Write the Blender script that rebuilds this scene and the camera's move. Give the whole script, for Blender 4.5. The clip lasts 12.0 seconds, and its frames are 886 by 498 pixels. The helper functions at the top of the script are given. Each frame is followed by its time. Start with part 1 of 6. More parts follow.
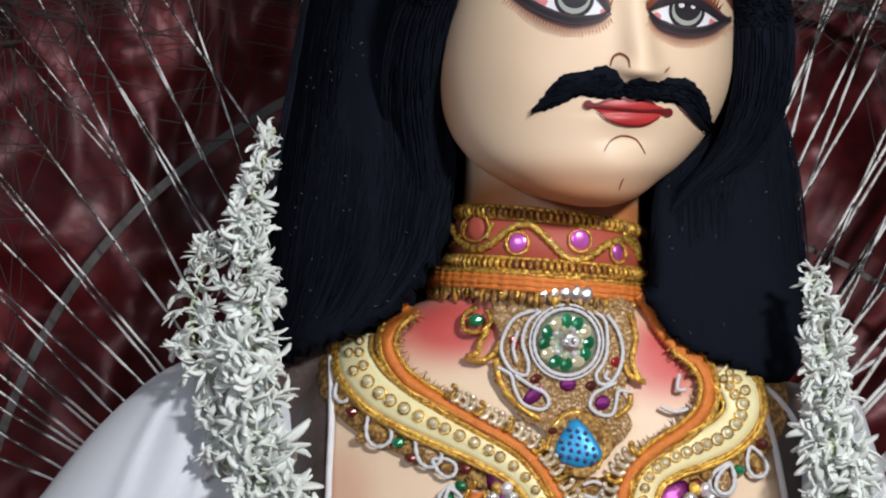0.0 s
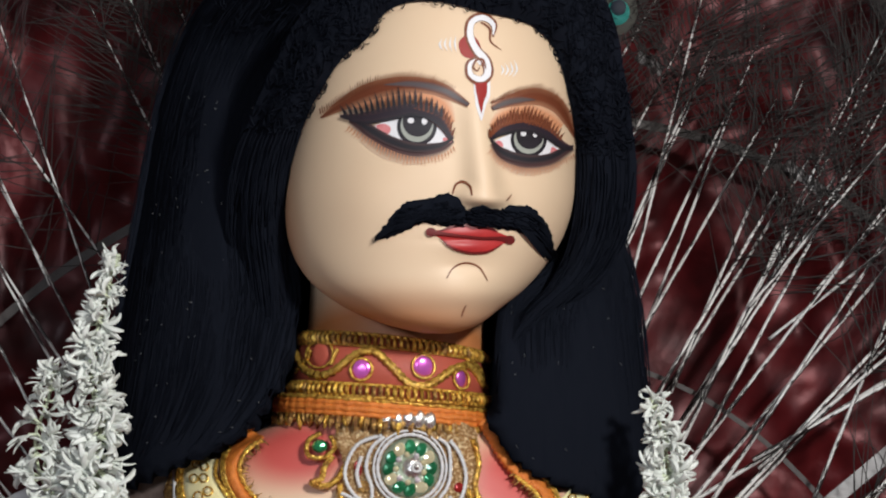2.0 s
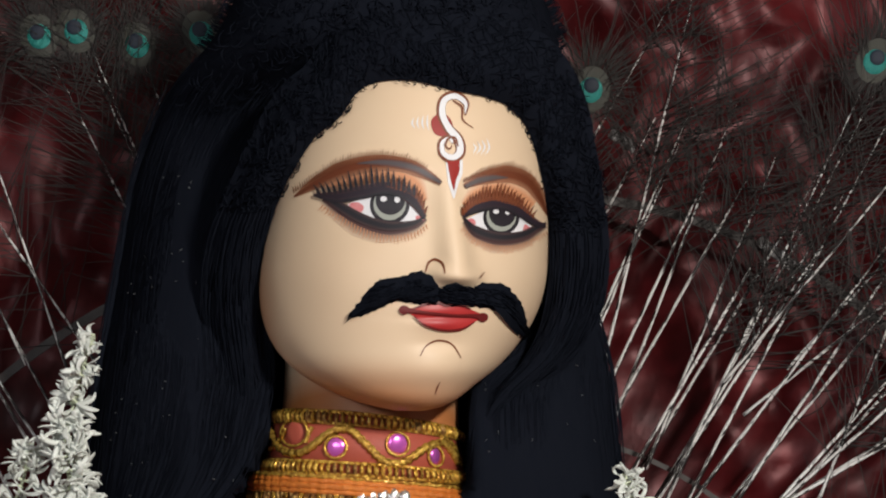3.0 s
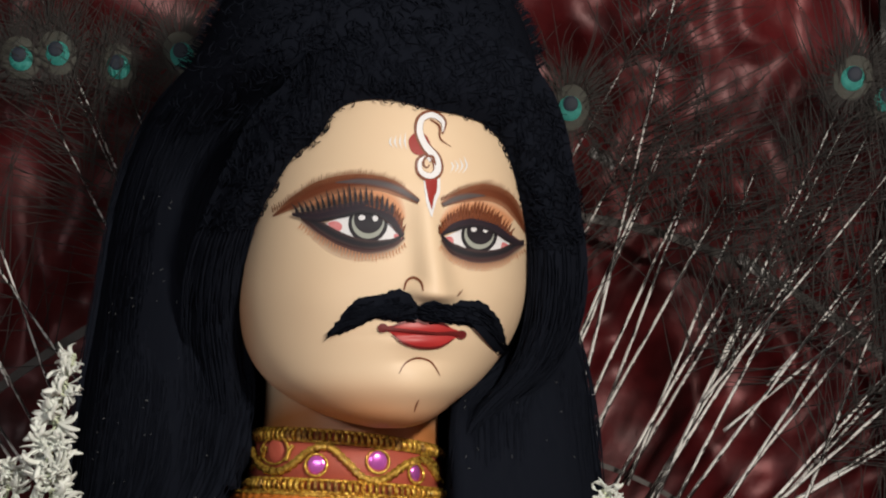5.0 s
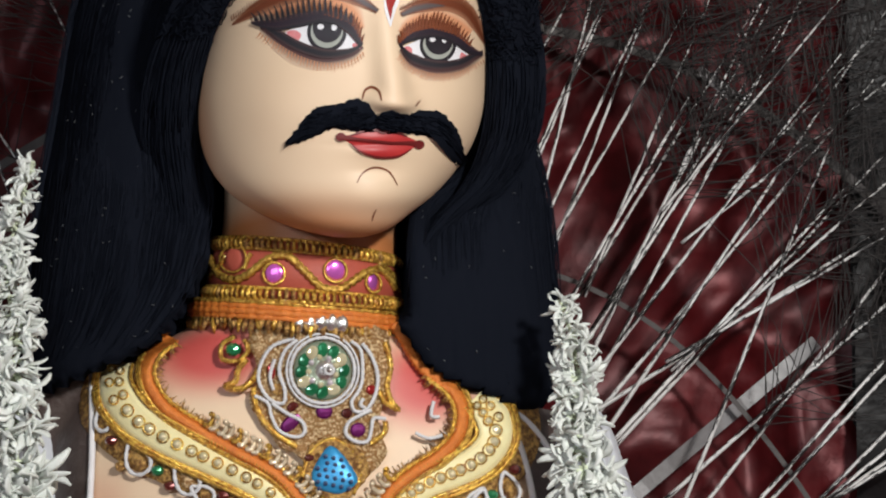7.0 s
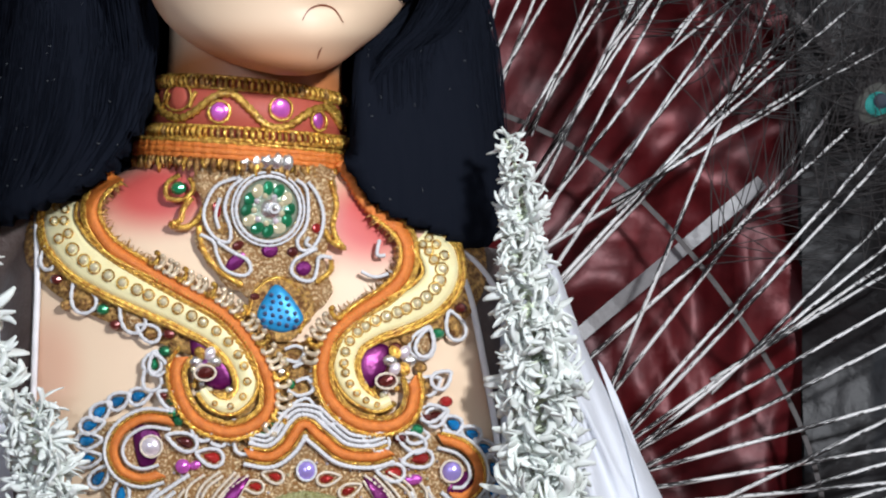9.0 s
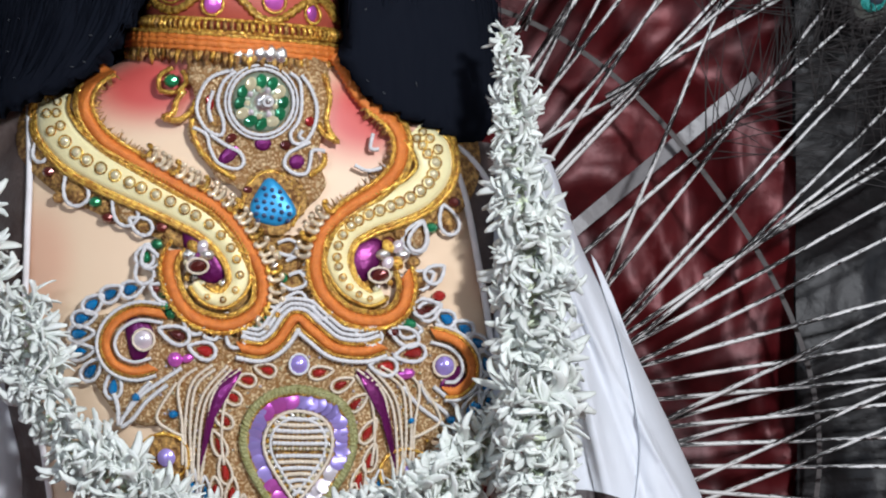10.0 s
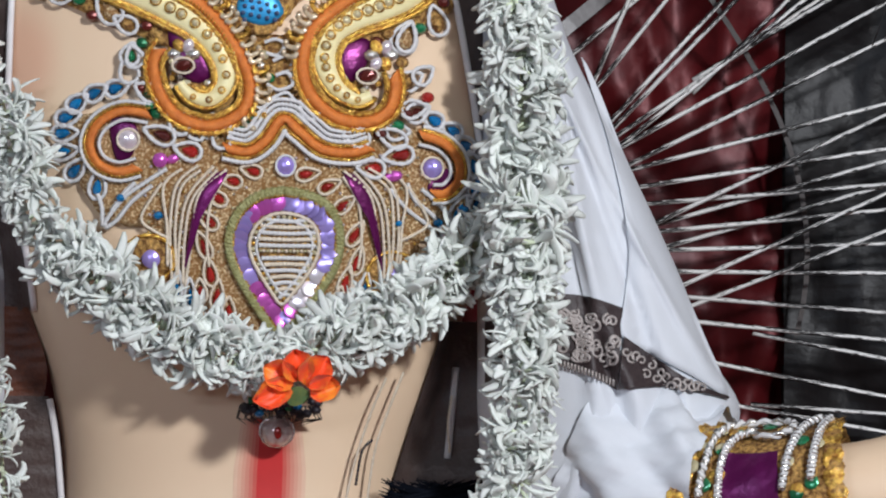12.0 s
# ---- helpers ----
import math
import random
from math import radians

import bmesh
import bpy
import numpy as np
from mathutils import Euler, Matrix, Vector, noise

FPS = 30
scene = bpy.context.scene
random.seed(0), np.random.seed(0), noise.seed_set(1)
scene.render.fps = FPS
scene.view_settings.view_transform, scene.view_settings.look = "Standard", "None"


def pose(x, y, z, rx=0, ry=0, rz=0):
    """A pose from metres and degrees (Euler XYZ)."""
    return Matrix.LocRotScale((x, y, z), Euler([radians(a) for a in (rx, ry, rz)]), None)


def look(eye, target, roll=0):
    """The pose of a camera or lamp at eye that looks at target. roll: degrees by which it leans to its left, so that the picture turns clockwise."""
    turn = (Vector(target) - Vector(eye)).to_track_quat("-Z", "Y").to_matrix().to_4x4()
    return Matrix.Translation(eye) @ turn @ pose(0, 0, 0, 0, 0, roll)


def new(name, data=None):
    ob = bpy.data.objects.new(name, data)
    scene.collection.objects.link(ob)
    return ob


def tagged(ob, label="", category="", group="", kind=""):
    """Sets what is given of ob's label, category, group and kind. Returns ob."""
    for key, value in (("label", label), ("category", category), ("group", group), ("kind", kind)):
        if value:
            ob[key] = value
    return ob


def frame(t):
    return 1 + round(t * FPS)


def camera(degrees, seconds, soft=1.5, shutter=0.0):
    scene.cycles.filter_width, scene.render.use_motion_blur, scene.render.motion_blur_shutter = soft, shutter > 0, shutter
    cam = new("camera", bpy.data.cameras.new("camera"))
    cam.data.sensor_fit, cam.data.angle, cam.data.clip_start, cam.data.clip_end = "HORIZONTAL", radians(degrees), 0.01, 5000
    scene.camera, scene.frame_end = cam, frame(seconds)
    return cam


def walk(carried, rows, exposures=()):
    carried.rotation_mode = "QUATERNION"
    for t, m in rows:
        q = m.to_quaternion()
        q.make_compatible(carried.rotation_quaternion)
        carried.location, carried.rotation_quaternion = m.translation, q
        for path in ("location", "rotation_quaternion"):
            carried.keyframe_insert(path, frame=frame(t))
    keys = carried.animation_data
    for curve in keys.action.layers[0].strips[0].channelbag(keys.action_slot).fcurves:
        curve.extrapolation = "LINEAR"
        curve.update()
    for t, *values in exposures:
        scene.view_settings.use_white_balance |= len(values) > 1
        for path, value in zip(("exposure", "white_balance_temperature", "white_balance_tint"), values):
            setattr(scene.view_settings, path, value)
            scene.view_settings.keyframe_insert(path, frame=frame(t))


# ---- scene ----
cam = camera(14.0, 12.0, soft=2.1)
PATH = [
    (0, (0.1241, -2.8203, 1.5343), (-0.1063, -0.0344, 1.6948), -0.26),
    (0.5, (0.1288, -2.8244, 1.5349), (-0.0643, -0.0359, 1.7004), -0.18),
    (1, (0.1336, -2.8286, 1.5352), (-0.0238, -0.0404, 1.7377), -0.13),
    (1.5, (0.1383, -2.8330, 1.5352), (0.0023, -0.0462, 1.7713), -0.20),
    (2, (0.1430, -2.8373, 1.5350), (0.0168, -0.0519, 1.7907), -0.38),
    (2.5, (0.1475, -2.8416, 1.5345), (0.0283, -0.0586, 1.8179), -0.60),
    (3, (0.1520, -2.8458, 1.5337), (0.0387, -0.0660, 1.8496), -0.71),
    (3.5, (0.1562, -2.8498, 1.5328), (0.0446, -0.0715, 1.8621), -0.73),
    (3.7, (0.1579, -2.8514, 1.5324), (0.0482, -0.0750, 1.8785), -0.73),
    (5.3, (0.1693, -2.8616, 1.5283), (0.0576, -0.0822, 1.8485), -1.11),
    (5.5, (0.1705, -2.8626, 1.5277), (0.0580, -0.0815, 1.8329), -1.00),
    (6, (0.1731, -2.8646, 1.5261), (0.0611, -0.0792, 1.7887), -0.81),
    (6.5, (0.1753, -2.8660, 1.5245), (0.0723, -0.0764, 1.7423), -0.73),
    (7, (0.1769, -2.8668, 1.5229), (0.0864, -0.0747, 1.7135), -0.69),
    (7.2, (0.1775, -2.8669, 1.5222), (0.0926, -0.0738, 1.7006), -0.66),
    (8.8, (0.1781, -2.8628, 1.5171), (0.1257, -0.0648, 1.6095), -0.68),
    (9, (0.1777, -2.8616, 1.5165), (0.1266, -0.0630, 1.5880), -0.71),
    (9.5, (0.1761, -2.8579, 1.5150), (0.1299, -0.0585, 1.5492), -0.64),
    (10, (0.1738, -2.8532, 1.5136), (0.1306, -0.0535, 1.5059), -0.45),
    (10.5, (0.1706, -2.8473, 1.5124), (0.1319, -0.0480, 1.4643), -0.34),
    (11, (0.1666, -2.8401, 1.5114), (0.1356, -0.0417, 1.4233), -0.20),
    (11.5, (0.1617, -2.8317, 1.5105), (0.1375, -0.0342, 1.3944), -0.10),
    (12, (0.1558, -2.8219, 1.5098), (0.1387, -0.0264, 1.3516), -0.03),
]
# the clip brightens and cools as it tilts down to the chest
EXPOSURES = [(0.0, 0.1, 5930, 10), (1.5, 0.05, 6080, 10), (3.5, -0.1, 6680, 10), (5.5, -0.1, 6880, 10), (6.5, 0.0, 6480, 10), (7.2, 0.05, 6180, 10), (9.0, 0.38, 5730, 10), (10.5, 0.11, 5730, 10), (12.0, -0.01, 5780, 10)]
walk(cam, [(t, look(eye, target, roll)) for t, eye, target, roll in PATH], EXPOSURES)

# ---------------------------------------------------------------- world and lamps
world = bpy.data.worlds.new("world")
scene.world = world
world.use_nodes = True
world.node_tree.nodes["Background"].inputs[0].default_value = (0.75, 0.85, 1.0, 1)
world.node_tree.nodes["Background"].inputs[1].default_value = 0.12


def area_lamp(name, eye, target, size, size_y, watts, colour):
    data = bpy.data.lights.new(name, "AREA")
    data.shape, data.size, data.size_y, data.energy, data.color = "RECTANGLE", size, size_y, watts, colour
    ob = new(name, data)
    ob.matrix_world = look(eye, target)
    return ob


area_lamp("flood_lamp", (1.3, -2.85, 2.55), (0.0, 0.0, 1.6), 0.28, 0.22, 97, (1.0, 0.96, 0.9))
# unseen weak lamp, added only to fill the side away from the flood
area_lamp("fill_lamp", (-0.9, -3.0, 2.05), (0.0, 0.0, 1.6), 1.2, 0.1, 18, (0.88, 0.94, 1.0))


# ---------------------------------------------------------------- materials
def material(name, colour, rough=0.6, metal=0.0, second=None, scale=40.0, bump=0.0, bump_scale=200.0, sheen=0.0, coat=0.0,
             vary=0.0, detail=4.0, amount=0.6, lo=0.45, hi=0.95, stretch=1.0):
    """A principled material with two scales of noise in its colour, a noise relief, and a random tint for each object."""
    m = bpy.data.materials.new(name)
    m.use_nodes = True
    nt = m.node_tree
    b = nt.nodes["Principled BSDF"]
    b.inputs["Roughness"].default_value, b.inputs["Metallic"].default_value = rough, metal
    b.inputs["Sheen Weight"].default_value, b.inputs["Coat Weight"].default_value = sheen, coat
    tc = nt.nodes.new("ShaderNodeTexCoord")
    n1, n2 = nt.nodes.new("ShaderNodeTexNoise"), nt.nodes.new("ShaderNodeTexNoise")
    n1.inputs["Scale"].default_value, n1.inputs["Detail"].default_value = scale, detail
    n2.inputs["Scale"].default_value, n2.inputs["Detail"].default_value = scale * 7, 3
    grain = nt.nodes.new("ShaderNodeMapping")
    grain.inputs["Scale"].default_value = (1, 1, stretch)
    nt.links.new(tc.outputs["Object"], grain.inputs["Vector"])
    for n in (n1, n2):
        nt.links.new(grain.outputs["Vector"], n.inputs["Vector"])
    add = nt.nodes.new("ShaderNodeMath")
    add.operation = "MULTIPLY_ADD"
    nt.links.new(n2.outputs["Fac"], add.inputs[0])
    add.inputs[1].default_value = 0.4
    nt.links.new(n1.outputs["Fac"], add.inputs[2])
    ramp = nt.nodes.new("ShaderNodeMapRange")
    ramp.inputs["From Min"].default_value, ramp.inputs["From Max"].default_value = lo, hi
    ramp.inputs["To Max"].default_value = amount
    nt.links.new(add.outputs[0], ramp.inputs["Value"])
    mix = nt.nodes.new("ShaderNodeMix")
    mix.data_type = "RGBA"
    mix.inputs["A"].default_value = (*colour, 1)
    mix.inputs["B"].default_value = (*(second or [c * 0.75 for c in colour]), 1)
    nt.links.new(ramp.outputs[0], mix.inputs["Factor"])
    out = mix.outputs["Result"]
    if vary:
        info, hsv = nt.nodes.new("ShaderNodeObjectInfo"), nt.nodes.new("ShaderNodeHueSaturation")
        span = nt.nodes.new("ShaderNodeMapRange")
        span.inputs["To Min"].default_value, span.inputs["To Max"].default_value = 1 - vary, 1 + vary
        nt.links.new(info.outputs["Random"], span.inputs["Value"])
        nt.links.new(span.outputs[0], hsv.inputs["Value"])
        nt.links.new(out, hsv.inputs["Color"])
        out = hsv.outputs["Color"]
    nt.links.new(out, b.inputs["Base Color"])
    if bump:
        n3, bp = nt.nodes.new("ShaderNodeTexNoise"), nt.nodes.new("ShaderNodeBump")
        n3.inputs["Scale"].default_value, n3.inputs["Detail"].default_value = bump_scale, 5
        nt.links.new(tc.outputs["Object"], n3.inputs["Vector"])
        bp.inputs["Strength"].default_value, bp.inputs["Distance"].default_value = bump, 0.002
        nt.links.new(n3.outputs["Fac"], bp.inputs["Height"])
        nt.links.new(bp.outputs[0], b.inputs["Normal"])
    return m


def tint_spots(m, spots):
    """Soft round patches of colour on a painted material: (colour, centre, radii, strength)."""
    nt = m.node_tree
    b = nt.nodes["Principled BSDF"]
    tc = nt.nodes.new("ShaderNodeTexCoord")
    for colour, centre, radii, strength in spots:
        link = b.inputs["Base Color"].links[0]
        off, div, size = nt.nodes.new("ShaderNodeVectorMath"), nt.nodes.new("ShaderNodeVectorMath"), nt.nodes.new("ShaderNodeVectorMath")
        off.operation, div.operation, size.operation = "SUBTRACT", "DIVIDE", "LENGTH"
        nt.links.new(tc.outputs["Object"], off.inputs[0])
        off.inputs[1].default_value, div.inputs[1].default_value = centre, radii
        nt.links.new(off.outputs[0], div.inputs[0])
        nt.links.new(div.outputs[0], size.inputs[0])
        fall = nt.nodes.new("ShaderNodeMapRange")
        fall.interpolation_type = "SMOOTHSTEP"
        fall.inputs["From Min"].default_value, fall.inputs["From Max"].default_value = 0.25, 1.0
        fall.inputs["To Min"].default_value, fall.inputs["To Max"].default_value = strength, 0.0
        nt.links.new(size.outputs["Value"], fall.inputs["Value"])
        mix = nt.nodes.new("ShaderNodeMix")
        mix.data_type = "RGBA"
        nt.links.new(fall.outputs[0], mix.inputs["Factor"])
        nt.links.new(link.from_socket, mix.inputs["A"])
        mix.inputs["B"].default_value = (*colour, 1)
        nt.links.new(mix.outputs["Result"], b.inputs["Base Color"])
    return m


SKIN = material("skin_paint", (0.745, 0.57, 0.39), 0.52, second=(0.72, 0.51, 0.34), scale=6, bump=0.04, bump_scale=60, amount=0.5)
BLACK = material("black_paint", (0.012, 0.011, 0.014), 0.5, second=(0.03, 0.02, 0.03), scale=80)
EYE_WHITE = material("white_paint", (0.78, 0.78, 0.8), 0.35, second=(0.7, 0.68, 0.7), scale=60)
GREY_PAINT = material("grey_paint", (0.32, 0.34, 0.30), 0.35, second=(0.42, 0.43, 0.38), scale=100)
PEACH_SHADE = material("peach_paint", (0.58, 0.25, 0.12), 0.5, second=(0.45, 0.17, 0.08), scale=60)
BROW = material("brown_paint", (0.20, 0.055, 0.02), 0.5, second=(0.11, 0.03, 0.015), scale=90)
RED_PAINT = material("red_paint", (0.32, 0.025, 0.02), 0.4, second=(0.25, 0.018, 0.018), scale=60)
DARK_LIP = material("dark_lip_paint", (0.15, 0.010, 0.010), 0.5, second=(0.1, 0.008, 0.008), scale=60)
LIP = material("lip_paint", (0.46, 0.032, 0.03), 0.45, second=(0.36, 0.02, 0.024), scale=60)
PINK_PAINT = material("pink_paint", (0.6, 0.14, 0.15), 0.4, second=(0.7, 0.4, 0.4), scale=100)
HAIR = material("black_hair", (0.0066, 0.0080, 0.0125), 1.0, second=(0.0090, 0.0105, 0.0155), scale=260, stretch=0.06)
HAIR.node_tree.nodes["Principled BSDF"].inputs["Specular IOR Level"].default_value = 0.0
GOLD = material("gold_foil", (0.98, 0.64, 0.12), 0.22, 0.6, (0.32, 0.12, 0.01), 300, 0.7, 700, vary=0.35, amount=1.0, coat=0.3, lo=0.55, hi=0.85)
# the pale noise specks put glints of sparkle into the cloth's colour
GLITTER = material("gold_glitter_cloth", (0.36, 0.18, 0.055), 0.3, 0.45, (1.0, 0.82, 0.5), 480, 0.8, 1300, detail=10, amount=1.0, lo=0.68, hi=0.86)
BRONZE = material("brown_gold_cloth", (0.18, 0.075, 0.022), 0.4, 0.55, (0.75, 0.46, 0.14), 260, 1.0, 800, detail=8, amount=1.0, lo=0.6, hi=0.85)
ORANGE = material("orange_braid", (0.78, 0.25, 0.04), 0.45, 0.1, (0.50, 0.12, 0.015), 190, 0.6, 1000, amount=0.9)
CREAM = material("cream_satin", (0.8, 0.74, 0.42), 0.45, second=(0.7, 0.58, 0.27), scale=60, bump=0.1, bump_scale=500, sheen=0.2)
CORD = material("white_cord", (0.68, 0.67, 0.67), 0.6, second=(0.48, 0.46, 0.46), scale=300, bump=0.5, bump_scale=900)
BEIGE_CORD = material("beige_cord", (0.74, 0.65, 0.53), 0.5, 0.1, (0.52, 0.40, 0.26), 300, 0.5, 900)
OLIVE = material("olive_braid", (0.22, 0.2, 0.05), 0.5, 0.3, (0.4, 0.4, 0.2), 250, 0.7, 700, amount=1.0)
RED_GEM = material("red_gem", (0.40, 0.025, 0.02), 0.12, 0.35, (0.25, 0.012, 0.012), 120, vary=0.35, coat=0.5)
DARK_GEM = material("dark_red_gem", (0.12, 0.02, 0.015), 0.15, 0.35, (0.07, 0.012, 0.01), 120, vary=0.3, coat=0.5)
GREEN_GEM = material("green_gem", (0.02, 0.19, 0.075), 0.15, 0.35, (0.008, 0.08, 0.03), 120, vary=0.3, coat=0.5)
BLUE_GEM = material("blue_gem", (0.02, 0.26, 0.6), 0.15, 0.4, (0.01, 0.07, 0.22), 120, vary=0.3, coat=0.5)
PURPLE = material("purple_foil", (0.16, 0.009, 0.115), 0.3, 0.55, (0.08, 0.005, 0.06), 90, 0.3, 200, vary=0.2)
PINK_SEQUIN = material("pink_sequin", (0.72, 0.16, 0.62), 0.22, 0.6, (0.55, 0.1, 0.5), 150, vary=0.2)
LILAC_SEQUIN = material("lilac_sequin", (0.46, 0.36, 0.8), 0.22, 0.55, (0.36, 0.28, 0.72), 150, vary=0.2)
WHITE_SEQUIN = material("white_sequin", (0.85, 0.8, 0.82), 0.2, 0.6, (0.8, 0.66, 0.78), 150, vary=0.1)
SILVER = material("silver_foil", (0.8, 0.78, 0.74), 0.22, 0.9, (0.6, 0.58, 0.55), 150, 0.4, 500, vary=0.2)
CHAMPAGNE = material("pale_gold_wire", (0.92, 0.80, 0.60), 0.2, 0.5, (0.55, 0.40, 0.22), 250, 0.4, 500, vary=0.2, coat=0.3)
LINT = material("grey_lint", (0.10, 0.105, 0.11), 0.9, second=(0.05, 0.055, 0.06), scale=200)
STUD = material("clear_stud", (0.74, 0.68, 0.46), 0.1, 0.4, (0.5, 0.42, 0.2), 200, coat=0.6)
BLUE_CLOTH = material("blue_satin", (0.03, 0.25, 0.52), 0.35, 0.3, (0.05, 0.35, 0.65), 150, 0.2, 400)
NAVY = material("navy_dots", (0.01, 0.03, 0.09), 0.4, 0.2)
PINK_CLOTH = material("coral_cloth", (0.42, 0.085, 0.05), 0.6, second=(0.35, 0.06, 0.04), scale=100)
PETAL = material("tuberose_petal", (0.70, 0.72, 0.69), 0.6, second=(0.58, 0.63, 0.54), scale=60, vary=0.14, sheen=0.1)
PETAL_GREEN = material("green_petal", (0.55, 0.62, 0.42), 0.55, second=(0.65, 0.68, 0.55), scale=60, vary=0.15)
FLOWER = material("orange_petal", (0.85, 0.075, 0.006), 0.5, second=(0.9, 0.36, 0.02), scale=45, sheen=0.2, amount=0.9, lo=0.62, hi=0.92)
WHITE_CLOTH = material("white_cloth", (0.62, 0.64, 0.68), 0.7, second=(0.56, 0.58, 0.62), scale=12, bump=0.08, bump_scale=900, sheen=0.15)
BROWN_CLOTH = material("brown_gauze", (0.055, 0.033, 0.028), 0.5, second=(0.095, 0.072, 0.064), scale=50, bump=0.5, bump_scale=250, detail=8, amount=0.9)
RUST_CLOTH = material("rust_cloth", (0.16, 0.045, 0.015), 0.6, second=(0.06, 0.02, 0.012), scale=50, bump=0.4, bump_scale=250, detail=8, amount=1.0)
PIPING = material("white_piping", (0.72, 0.70, 0.70), 0.6, second=(0.6, 0.57, 0.57), scale=100)
BROCADE = material("brown_brocade", (0.026, 0.016, 0.017), 0.5, second=(0.05, 0.035, 0.035), scale=120, bump=0.4, bump_scale=500, amount=0.8)
BROCADE_LINE = material("brocade_thread", (0.42, 0.38, 0.36), 0.5, 0.2, (0.35, 0.3, 0.28), 200)
RED_CLOTH = material("maroon_satin", (0.125, 0.0065, 0.009), 0.46, 0.3, (0.034, 0.0025, 0.004), 7, 0.3, 90, amount=1.0)
DARK_SHEET = material("dark_plastic", (0.006, 0.0055, 0.0058), 0.42, second=(0.016, 0.0145, 0.015), scale=25, bump=1.0, bump_scale=45)
DARK_SHEET.node_tree.nodes["Principled BSDF"].inputs["Specular IOR Level"].default_value = 0.2
SHAFT = material("feather_shaft", (0.68, 0.67, 0.65), 0.4, second=(0.012, 0.010, 0.010), scale=170, amount=1.0, lo=0.695, hi=0.72, vary=0.12, stretch=0.12)
BARB = material("feather_barb", (0.021, 0.017, 0.016), 0.7, 0.0, (0.014, 0.012, 0.011), 60, vary=0.4)
EYE_BRONZE = material("feather_bronze", (0.032, 0.028, 0.02), 0.5, 0.1, (0.02, 0.03, 0.022), 200, 0.5, 900)
EYE_TEAL = material("feather_teal", (0.006, 0.17, 0.14), 0.3, 0.4, (0.004, 0.10, 0.10), 200, 0.5, 900)
EYE_NAVY = material("feather_navy", (0.004, 0.008, 0.022), 0.7, second=(0.003, 0.012, 0.02), scale=200)
STRIP = material("grey_bamboo_strip", (0.042, 0.034, 0.032), 0.6, second=(0.075, 0.065, 0.06), scale=80, bump=0.3)
TAPE = material("grey_tape", (0.22, 0.21, 0.21), 0.4, second=(0.13, 0.12, 0.12), scale=60, bump=0.2)
PLASTER = material("grey_wall_paint", (0.36, 0.34, 0.33), 0.8, second=(0.3, 0.28, 0.27), scale=5, bump=0.2)
FLOOR = material("red_carpet", (0.16, 0.03, 0.03), 0.9, second=(0.12, 0.02, 0.02), scale=30, bump=0.4)
BOARD = material("plinth_cloth", (0.3, 0.25, 0.2), 0.8, second=(0.24, 0.2, 0.16), scale=20, bump=0.2)
# the sculptor's airbrush: pink on the collar bones, red down the belly. Throat and left jaw go orange-brown
tint_spots(SKIN, [
    ((0.46, 0.17, 0.055), (-0.03, 0.0, 1.716), (0.16, 0.25, 0.060), 1.25),
    ((0.50, 0.20, 0.075), (-0.13, -0.02, 1.80), (0.055, 0.1, 0.11), 0.75),
    ((0.52, 0.06, 0.055), (-0.10, -0.02, 1.637), (0.085, 0.2, 0.045), 0.95),
    ((0.52, 0.06, 0.055), (0.068, -0.02, 1.612), (0.06, 0.2, 0.052), 0.95),
    ((0.62, 0.22, 0.14), (-0.19, 0.0, 1.5), (0.04, 0.2, 0.06), 0.4),
    ((0.62, 0.22, 0.14), (0.175, 0.0, 1.49), (0.035, 0.2, 0.05), 0.4),
])


# ---------------------------------------------------------------- drawing sheets and geometry helpers
EYE = Vector((0.165, -2.85, 1.52))
SHEETS = {"chest": (-0.223994, 1.792103, 0.000449, -6e-06), "face": (-0.296477, 2.049455, 0.000452, -9e-06),
          "belly": (-0.208769, 1.545064, 0.000443, 0.0), "shoulder": (-0.458059, 1.896311, 0.000445, -4e-06)}
UNIT = 0.000449


def at(sheet, u, v, y=0.0):
    """A place from a drawing sheet (u to the right, v down, about 2230 to the metre) at the depth y."""
    x0, z0, p, q = SHEETS[sheet]
    k = (y - EYE.y) / -EYE.y
    return Vector((EYE.x + (x0 + p * u + q * v - EYE.x) * k, y, EYE.z + (z0 - p * v + q * u - EYE.z) * k))


def spline(keys, x):
    """A smooth value at x through rows of (x, a, b, ...)."""
    i = max(0, min(len(keys) - 2, sum(k[0] <= x for k in keys) - 1))
    p = [keys[max(0, min(len(keys) - 1, i + d))] for d in (-1, 0, 1, 2)]
    h = p[2][0] - p[1][0]
    t = min(1, max(0, (x - p[1][0]) / h))
    out = []
    for n in range(1, len(keys[0])):
        m1 = (p[2][n] - p[0][n]) / max(1e-9, p[2][0] - p[0][0]) * h
        m2 = (p[3][n] - p[1][n]) / max(1e-9, p[3][0] - p[1][0]) * h
        out.append((2 * t**3 - 3 * t**2 + 1) * p[1][n] + (t**3 - 2 * t**2 + t) * m1 + (3 * t**2 - 2 * t**3) * p[2][n] + (t**3 - t**2) * m2)
    return out


